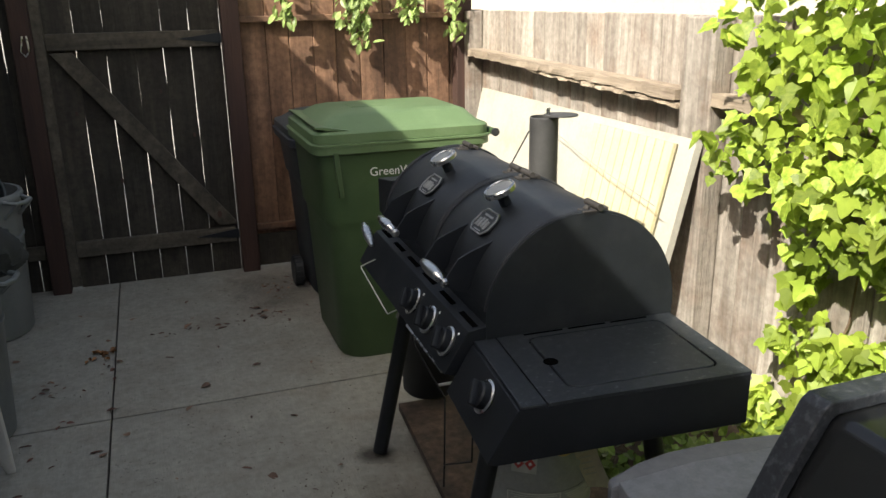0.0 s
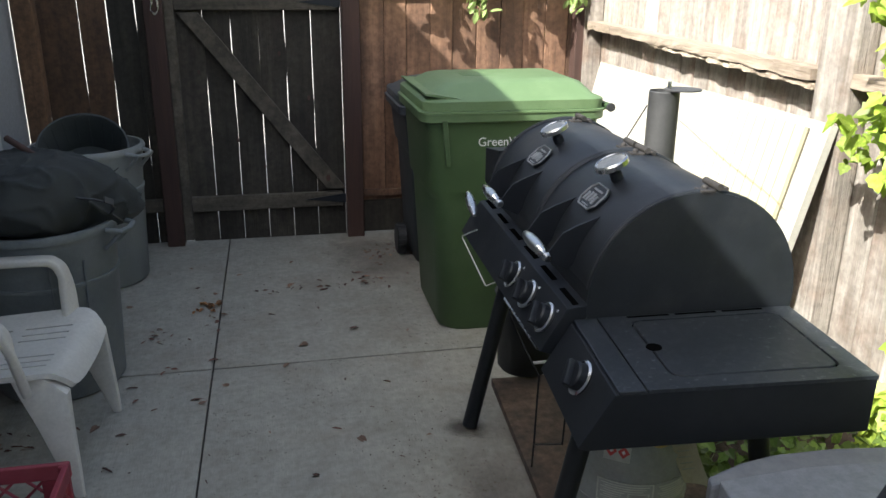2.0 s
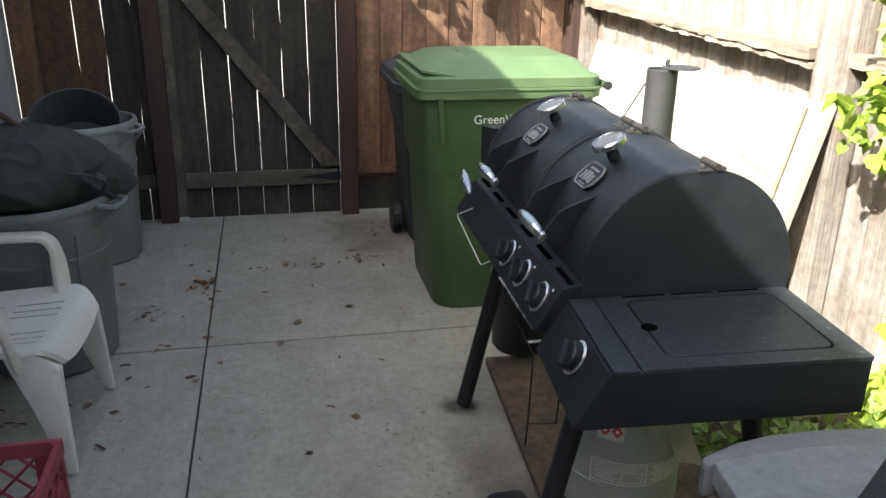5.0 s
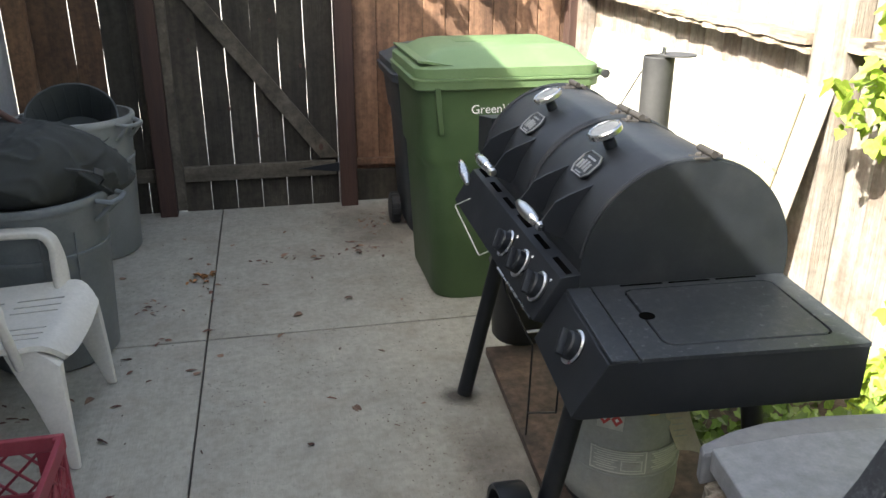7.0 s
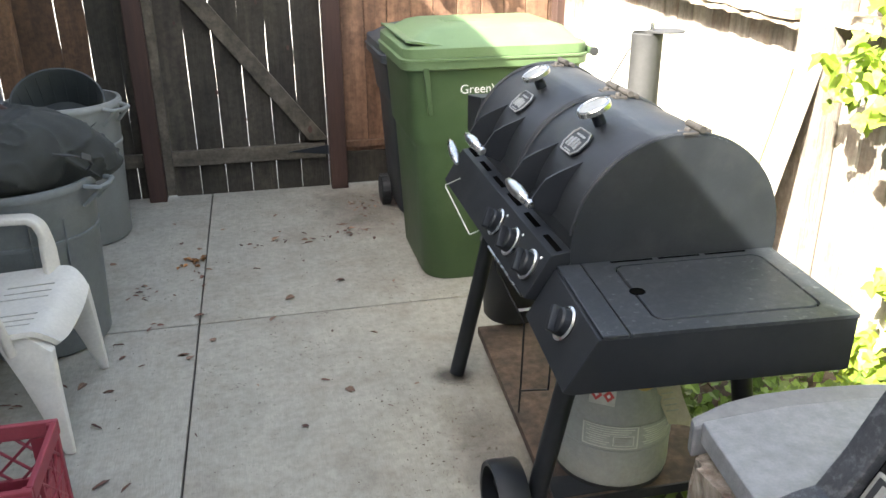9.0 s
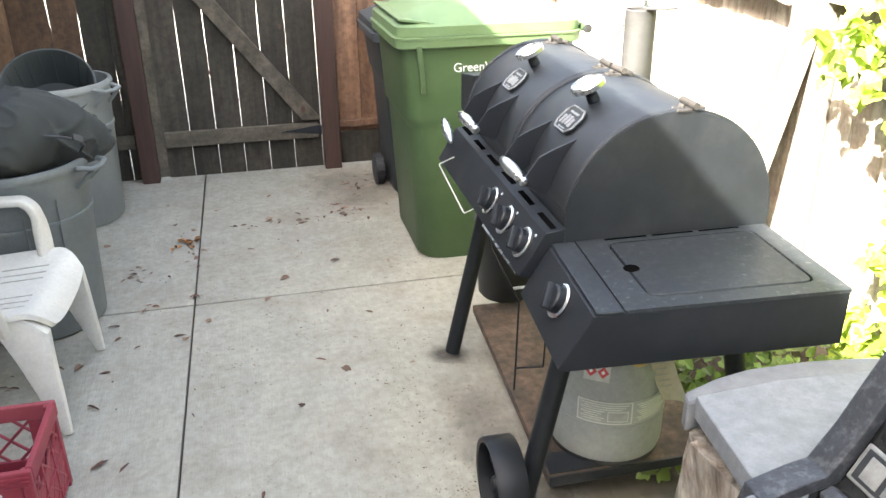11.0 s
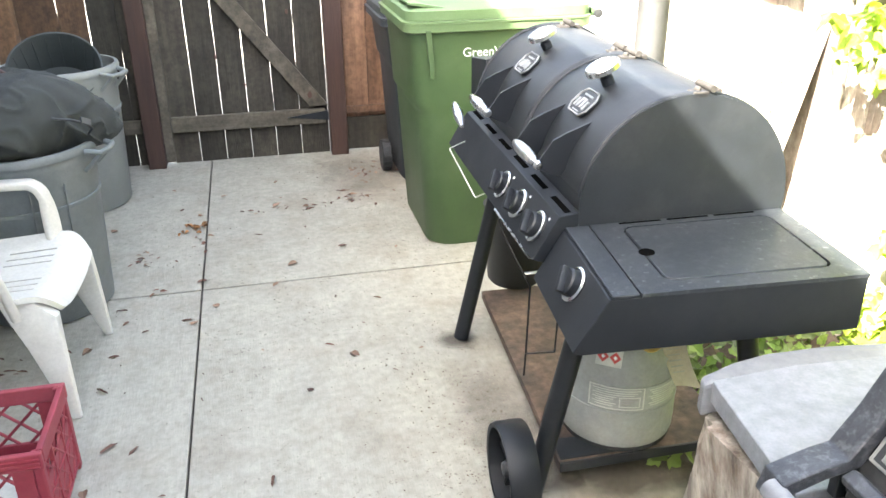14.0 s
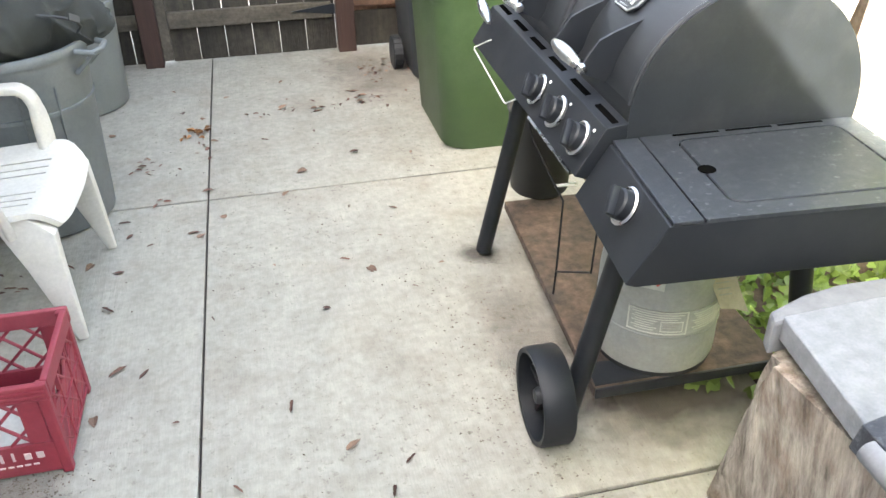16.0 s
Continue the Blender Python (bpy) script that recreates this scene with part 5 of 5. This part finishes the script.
part("lid_end_plate", P([(p[0] + 0.012, p[1] - 0.01) for p in prof[1:]] + [(1.07, 0.71)], "y", -2.37, -2.352, 0.002), M_DARK, cart)
part("handle", T([(0.957, -2.37, 0.755), (0.945, -2.98, 0.75)], 0.017, 16), M_TRIM, cart, "grey tube handle", True)
a, b = Vector((1.08, 0, 0.783)), Vector((1.15, 0, 0.908))
up = (b - a).normalized()
nv = Vector((-up.z, 0, up.x))
c = Vector((1.083, -2.515, 0.785)) + up * 0.045
fr = Matrix(((0, up.x, nv.x, c.x), (-1, up.y, nv.y, c.y), (0, up.z, nv.z, c.z), (0, 0, 0, 1)))
part("name_plate", B((-0.12, -0.03, 0.001), (0.12, 0.03, 0.007), 0.003, fr), M_PEWTER, cart, "pewter name plate")
part("name_inset", B((-0.112, -0.024, 0.006), (0.112, 0.024, 0.0085), 0.001, fr), M_BLACK, cart)
for k in range(5):
    part("name_bar", B((-0.10 + k * 0.041, -0.018, 0.008), (-0.068 + k * 0.041, 0.018, 0.0105), 0.001, fr), M_PEWTER, cart, "raised bar in place of lettering")
part("firebox", B((1.05, -2.98, 0.46), (1.68, -2.38, 0.69), 0.01), M_BLACK, cart)
for x in (1.08, 1.64):
    for y in (-2.95, -2.42):
        part("leg", B((x - 0.02, y - 0.02, 0), (x + 0.02, y + 0.02, 0.47), 0.003), M_BLACK, cart)
bm = bmesh.new()
rings = []
for f in range(25):
    t = f / 24
    ring = []
    for k, p in enumerate(rrect(1.225, -2.185, 0.31, 0.33, 0.045, 0.0, 48)):
        q = Vector((p.x + (1.225 - p.x) * 0.0 - 0.05 * (p.y + 2.185), p.y, 0.612 * t))
        q += Vector((0.092, 0.225, 0)) * (1 - t)
        side = Vector((p.x - 1.225, p.y + 2.185, 0)).normalized()
        q += side * (0.016 * noise.noise(Vector((p.x * 14, p.y * 14, t * 1.3))) + 0.008 * noise.noise(Vector((p.x * 55, p.y * 55, t * 2.2))) + 0.004 * noise.noise(Vector((p.x * 150, p.y * 150, t * 3.0))) - 0.016 * max(0.0, 1.0 - 9.0 * abs(noise.noise(Vector((p.x * 16 + 3, p.y * 16, t * 0.9))))))
        ring.append(q)
    rings.append(ring)
solid("log_block", loft(bm, rings), M_STUMP, "weathered grey-brown wood block under the side table", "wood block", smooth=True)

# ---- plants ----
def leaf_mesh(name, outline, fold, material):
    """A leaf with a raised midrib fold, lying in its own x-y plane, stalk at the origin."""
    bm = bmesh.new()
    n = len(outline)
    mid = [bm.verts.new((0, y, 0.0)) for y in (0.0, 0.35, 0.7, 1.0)]
    for s in (-1, 1):
        vs = [bm.verts.new((s * x, y, fold * abs(x) - 0.18 * max(0.0, y - 0.5) ** 2)) for x, y in outline]
        ring = [mid[0]] + vs + [mid[3], mid[2], mid[1]]
        f = bm.faces.new(ring if s > 0 else ring[::-1])
    bmesh.ops.triangulate(bm, faces=bm.faces)
    me = bpy.data.meshes.new(name)
    bm.to_mesh(me)
    bm.free()
    me.materials.append(material)
    return me


IVY = [leaf_mesh("ivy_leaf", o, f, M_LEAF) for o, f in (
    ([(0.12, -0.13), (0.32, -0.15), (0.42, 0.02), (0.66, 0.3), (0.38, 0.37), (0.3, 0.55), (0.18, 0.8)], 0.3),
    ([(0.16, -0.12), (0.4, -0.04), (0.48, 0.16), (0.6, 0.42), (0.34, 0.48), (0.22, 0.72), (0.1, 0.9)], 0.45),
    ([(0.1, -0.12), (0.36, -0.12), (0.6, 0.08), (0.46, 0.3), (0.44, 0.52), (0.26, 0.62), (0.13, 0.85)], 0.12))]
OVAL = leaf_mesh("oval_leaf", [(0.14, 0.1), (0.24, 0.35), (0.24, 0.6), (0.13, 0.88)], 0.3, M_SHRUB)


def leaf_pose(p, size, facing, r, hang=0.6):
    """Leaf blades hang down and face the light."""
    n = (Vector(facing) + Vector((r.gauss(0, 0.7), r.gauss(0, 0.7), r.gauss(0.05, 0.6)))).normalized()
    d = Vector((r.uniform(-0.7, 0.7), r.uniform(-0.7, 0.7), -hang - r.random() * 0.5))
    d = (d - n * d.dot(n)).normalized()
    s = d.cross(n)
    return Matrix(((s.x, d.x, n.x, p[0]), (s.y, d.y, n.y, p[1]), (s.z, d.z, n.z, p[2]), (0, 0, 0, 1))) @ Matrix.Scale(size, 4)


def scatter(owner, spots, meshes, sizes, facing, seed, singles, name="leaf", hang=0.6):
    """The first leaves are pieces of their own, the rest one joined mesh."""
    r = random.Random(seed)
    rest = bmesh.new()
    base = base_of(owner)
    for i, p in enumerate(spots):
        m, me = leaf_pose(p, r.uniform(*sizes), facing, r, hang), r.choice(meshes)
        if i < singles:
            ob = new(name, me)
            ob.parent = owner
            ob.matrix_basis = Matrix.Translation(-base) @ m
        else:
            k = len(rest.verts)
            rest.from_mesh(me)
            rest.verts.ensure_lookup_table()
            for v in rest.verts[k:]:
                v.co = m @ v.co
    if len(rest.verts):
        tagged(part("foliage", rest, meshes[0].materials[0], owner), kind="stuff")
    else:
        rest.free()


r = random.Random(21)
ivy = thing("ivy", (2.15, -1.3, 0), "bright green ivy climbing over the weathered fence", "ivy")
spots = []
EDGE = [(0.0, -1.12), (0.23, -1.12), (0.36, -1.12), (0.5, -1.19), (0.64, -1.25), (0.76, -1.26), (0.9, -1.26), (1.0, -1.17), (1.01, -1.01), (1.08, -0.92), (1.2, -0.97), (1.29, -0.94), (1.41, -0.93), (1.51, -0.98), (1.58, -1.11), (1.9, -1.11)]
while len(spots) < 4300:
    y, z = r.uniform(-2.9, -0.8), r.uniform(0.0, 1.85)
    if y > np.interp(z, [e[0] for e in EDGE], [e[1] for e in EDGE]) + 0.05 * noise.noise(Vector((y * 9, z * 9, 1))):
        continue
    if noise.noise(Vector((y * 3.5, z * 3.5, 5))) < (-0.4 if z > 0.95 else -0.2):
        continue
    spots.append((2.27 - r.uniform(0.01, 0.12 + 0.16 * min(1.0, max(0.0, (z - 0.8) / 0.25))), y, z))
spots.sort(key=lambda p: p[0])
scatter(ivy, spots, IVY, (0.024, 0.07), (-1, -0.45, 0.55), 5, 280)
for k in range(5):
    y = -1.4 - k * 0.3
    pts = [(2.27, y + 0.05 * math.sin(i * 1.3 + k), 0.02 + i * 0.2) for i in range(9)]
    part("stem", T(pts, 0.005, 7, 0.002), M_STEM, ivy, "", True)
cover = thing("ground_ivy", (1.9, -1.2, 0), "low green ivy creeping over the soil", "ivy")
spots = [(r.uniform(1.44, 2.24), r.uniform(-2.2, -0.35), 0.0) for _ in range(1700)] + [(r.gauss(1.37, 0.03), r.gauss(-1.49, 0.02), 0.0) for _ in range(6)]
spots = [(x, y, 0.02 + r.random() * (0.06 + 0.24 * max(0.0, x - 1.55))) for x, y, z in spots]
IVY_LOW = [leaf_mesh("ivy_leaf", o, f, M_LEAF2) for o, f in (([(0.28, -0.12), (0.5, 0.1), (0.62, 0.38), (0.36, 0.42), (0.24, 0.75)], 0.25), ([(0.3, -0.1), (0.55, 0.22), (0.40, 0.40), (0.3, 0.62), (0.12, 0.9)], 0.4))]
spots += [(1.105 + r.gauss(0, 0.02), -1.885 + r.gauss(0, 0.02), 0.01 + 0.02 * r.random()) for _ in range(9)]
scatter(cover, spots, IVY_LOW, (0.024, 0.052), (-0.4, -0.5, 1), 6, 120, hang=0.15)
part("stem", T([(1.75, -2.1, 0.0), (1.8, -1.6, 0.03), (1.78, -1.1, 0.03), (1.85, -0.4, 0.0)], 0.006, 7), M_STEM, cover, "", True)


def spray(cx, cz, length, seed, count, y=1.60):
    """A twig that hangs over the fence with a bunch of oval leaves."""
    r_ = random.Random(seed)
    t = thing("hanging_branch", (cx, y + 0.1, 1.9), "leafy green branch hanging over the fence", "branch", "branches over the fence")
    pts = [(cx - 0.02, YB + 0.1, 2.0), (cx - 0.01, YB - 0.02, 1.94), (cx, y, 1.8), (cx + 0.02, y - 0.02, cz)]
    part("twig", T(pts, 0.006, 7, 0.002), M_STEM, t, "", True)
    sp = []
    for i in range(count):
        f = r_.random()
        z = 1.8 - (1.8 - cz) * f
        sp.append((cx + 0.02 * f + r_.uniform(-1, 1) * (0.07 - 0.02 * f), y + r_.uniform(-0.07, 0.05), z + r_.uniform(-0.02, 0.03)))
    scatter(t, sp, [OVAL], (0.045, 0.075), (-0.7, -0.5, 0.6), seed, count)


for cx, cz, n, s in ((1.06, 1.50, 80, 1), (1.50, 1.36, 150, 2), (1.42, 1.46, 80, 5), (1.80, 1.49, 110, 3), (2.10, 1.38, 70, 4)):
    spray(cx, cz, 0.4, s, n)
# the shrub behind the fence whose boughs cast the dappled shade
shrub = thing("overhanging_shrub", (1.6, 1.95, 0), "green shrub standing behind the stained fence", "shrub")
part("trunk", T([(1.62, 2.15, -0.05), (1.6, 2.1, 0.9), (1.5, 2.05, 1.8), (1.45, 1.95, 2.2)], 0.03, 9, 0.012), M_STEM, shrub, "", True)
part("limb", T([(1.55, 2.07, 1.6), (1.8, 1.95, 2.0), (2.1, 1.85, 2.2)], 0.014, 8, 0.005), M_STEM, shrub, "", True)
part("limb", T([(1.5, 2.05, 1.8), (1.2, 1.9, 2.05), (0.9, 1.8, 2.2)], 0.014, 8, 0.005), M_STEM, shrub, "", True)
spots = []
while len(spots) < 145:
    p = Vector((r.uniform(0.6, 2.2), r.uniform(1.42, 2.2), r.uniform(1.72, 2.35)))
    if noise.noise(p * 4.5) > 0.0:
        spots.append(tuple(p))
scatter(shrub, spots, [OVAL], (0.05, 0.085), (-0.6, -0.5, 0.7), 9, 0)

# ---- fallen leaves ----
DEADS = [leaf_mesh("dead_leaf", o, f, m) for o, f, m in (([(0.12, 0.1), (0.2, 0.4), (0.15, 0.7), (0.07, 0.9)], 0.35, M_DEAD), ([(0.08, 0.1), (0.11, 0.4), (0.13, 0.7), (0.04, 0.92)], 0.6, M_DEAD), ([(0.06, 0.05), (0.1, 0.3), (0.07, 0.55), (0.08, 0.8)], 0.9, M_DEAD), ([(0.15, 0.08), (0.24, 0.35), (0.19, 0.62), (0.06, 0.88)], 0.45, M_DEAD), ([(0.22, 0.05), (0.3, 0.3), (0.2, 0.6), (0.06, 0.85)], 0.35, M_TAN), ([(0.12, 0.1), (0.18, 0.45), (0.1, 0.75), (0.05, 0.92)], 0.6, M_TAN))]
r = random.Random(12)
fallen = [(-0.19, 0.01), (-0.28, -0.12), (-0.07, -0.26), (0.29, -0.05), (0.07, -0.17), (0.02, 0.08), (0.64, 0.30), (0.40, 0.17), (0.53, -0.21), (0.71, -0.26), (0.54, -0.64), (-0.03, -0.30), (-0.32, -0.67), (-0.26, -1.03), (-0.15, -1.02), (-0.28, -1.19), (-0.15, -1.54), (0.39, -0.85), (0.24, -1.25), (0.46, -1.61), (0.08, -1.52), (0.36, -1.47), (0.50, -1.55), (-0.44, -0.41), (-0.38, -0.39), (-0.27, -0.47), (0.47, 0.58), (0.37, 1.28), (0.75, 0.89), (0.70, 1.03), (0.51, 0.93), (0.33, 0.88), (-0.12, 0.96), (0.01, 0.40), (-0.69, -0.45), (-0.69, -0.38), (-0.65, -0.48), (0.51, 0.85), (0.49, 0.80), (0.18, 0.84), (-0.45, 0.73), (0.68, 0.94)]
known = len(fallen)
for cx_, cy_, n_, sx_, sy_ in ((0.89, 1.33, 24, 0.07, 0.08), (0.76, 0.91, 8, 0.05, 0.05), (0.5, 0.83, 8, 0.12, 0.03), (0.25, 0.84, 8, 0.12, 0.02), (-0.254, 0.336, 14, 0.035, 0.05), (-0.68, -0.43, 14, 0.05, 0.06), (0.85, 1.1, 12, 0.09, 0.2), (-0.03, 0.55, 6, 0.03, 0.12)):
    for k in range(n_):
        fallen.append((cx_ + r.gauss(0, sx_), cy_ + r.gauss(0, sy_)))
for k in range(22):
    fallen.append((r.uniform(-0.5, 0.95), r.uniform(-1.7, 1.5)))
ORANGES = [leaf_mesh("dead_leaf", [(0.2, 0.1), (0.3, 0.4), (0.15, 0.7), (0.09, 0.9)], 0.9, M_ORANGE)]
for k in range(14):
    ob = new("fallen_leaf", ORANGES[0])
    ob.matrix_basis = pose(-0.06 + r.gauss(0, 0.035), 0.67 + r.gauss(0, 0.045), 0.006, r.uniform(-20, 20), r.uniform(-20, 20), r.uniform(0, 360)) @ Matrix.Scale(r.uniform(0.025, 0.05), 4)
    tagged(ob, "curled orange leaf lying on the concrete", "leaf", "fallen leaves")
for k, (x, y) in enumerate(fallen):
    ob = new("fallen_leaf", r.choice(DEADS))
    s = r.uniform(0.038, 0.062) if k < known else r.choice((r.uniform(0.014, 0.03), r.uniform(0.022, 0.045)))
    ob.matrix_basis = pose(x, y, 0.004, r.uniform(-14, 14), r.uniform(-14, 14), r.uniform(0, 360)) @ Matrix.Scale(s, 4)
    tagged(ob, "dry brown leaf lying on the concrete", "leaf", "fallen leaves")
bm = bmesh.new()
for k in range(3000):
    if k < 380:
        x, y = r.uniform(-0.6, 1.0), r.uniform(-2.6, 1.6)
    elif k < 700:
        x, y = 0.78 + r.gauss(0, 0.12), -0.95 + r.gauss(0, 0.35)
    elif k > 2600:
        x, y = -0.42 + r.gauss(0, 0.08), -1.43 + r.gauss(0, 0.06)
    elif k > 2300:
        x, y = 0.84 + r.gauss(0, 0.1), -1.2 + r.gauss(0, 0.3)
    elif k > 1500:
        x, y = r.uniform(-0.9, 1.3), r.uniform(-2.7, 1.68)
    elif k > 900:
        x, y = 1.15 + r.gauss(0, 0.14), -1.62 + r.gauss(0, 0.1)
    else:
        x, y = 0.85 + r.gauss(0, 0.16), 1.2 + r.gauss(0, 0.25)
    if x < -0.95 or x > 1.6 or y > 1.7:
        continue
    s = r.uniform(0.0012, 0.004) * (0.45 if 900 < k < 2301 else 1.0) * r.choice((0.5, 0.7, 1.0))
    m = pose(x, y, s * 0.4, 0, 0, r.uniform(0, 360))
    vs = [bm.verts.new(m @ Vector(p)) for p in ((-s, -s * 0.5, 0), (s * 1.6, -s * 0.4, 0), (0.2 * s, s * 0.7, 0), (0, 0, s))]
    for f in ((0, 1, 3), (1, 2, 3), (2, 0, 3)):
        bm.faces.new([vs[i] for i in f])
solid("grit", bm, M_GRIT, "scattered grit and crumbs on the concrete", "debris", kind="stuff")


def soft_patch(name, cx, cy, sx, sy, z, material, label):
    """A thin patch on the slab with a soft broken rim."""
    bm = bmesh.new()
    uv = bm.loops.layers.uv.new("uv")
    f = bm.faces.new([bm.verts.new((cx + u * sx, cy + v * sy, z)) for u, v in ((-1, -1), (1, -1), (1, 1), (-1, 1))])
    for loop, c in zip(f.loops, ((0, 0), (1, 0), (1, 1), (0, 1))):
        loop[uv].uv = c
    solid(name, bm, material, label, "stain", kind="stuff")


soft_patch("soot_stain", 0.93, -0.64, 0.11, 0.09, 0.0012, M_DARKPATCH, "dark soot stain on concrete round a grill leg")
# Dark patch on the slab below the tray, broken up by noise.
soft_patch("grease_stain", 1.25, -1.42, 0.42, 0.3, 0.0016, M_DARKPATCH, "dark patch on concrete under the grill")
soft_patch("grease_stain", 0.93, -1.1, 0.16, 0.4, 0.002, M_LITTER, "brown speckled grease stain beside the grill")
soft_patch("dirt_stain", -0.42, -1.44, 0.17, 0.13, 0.0018, M_LITTER, "crumbled dark dirt beside the crate")
soft_patch("litter_stain", 0.86, 1.3, 0.38, 0.5, 0.0014, M_LITTER, "brown leaf stain on concrete by the bins")
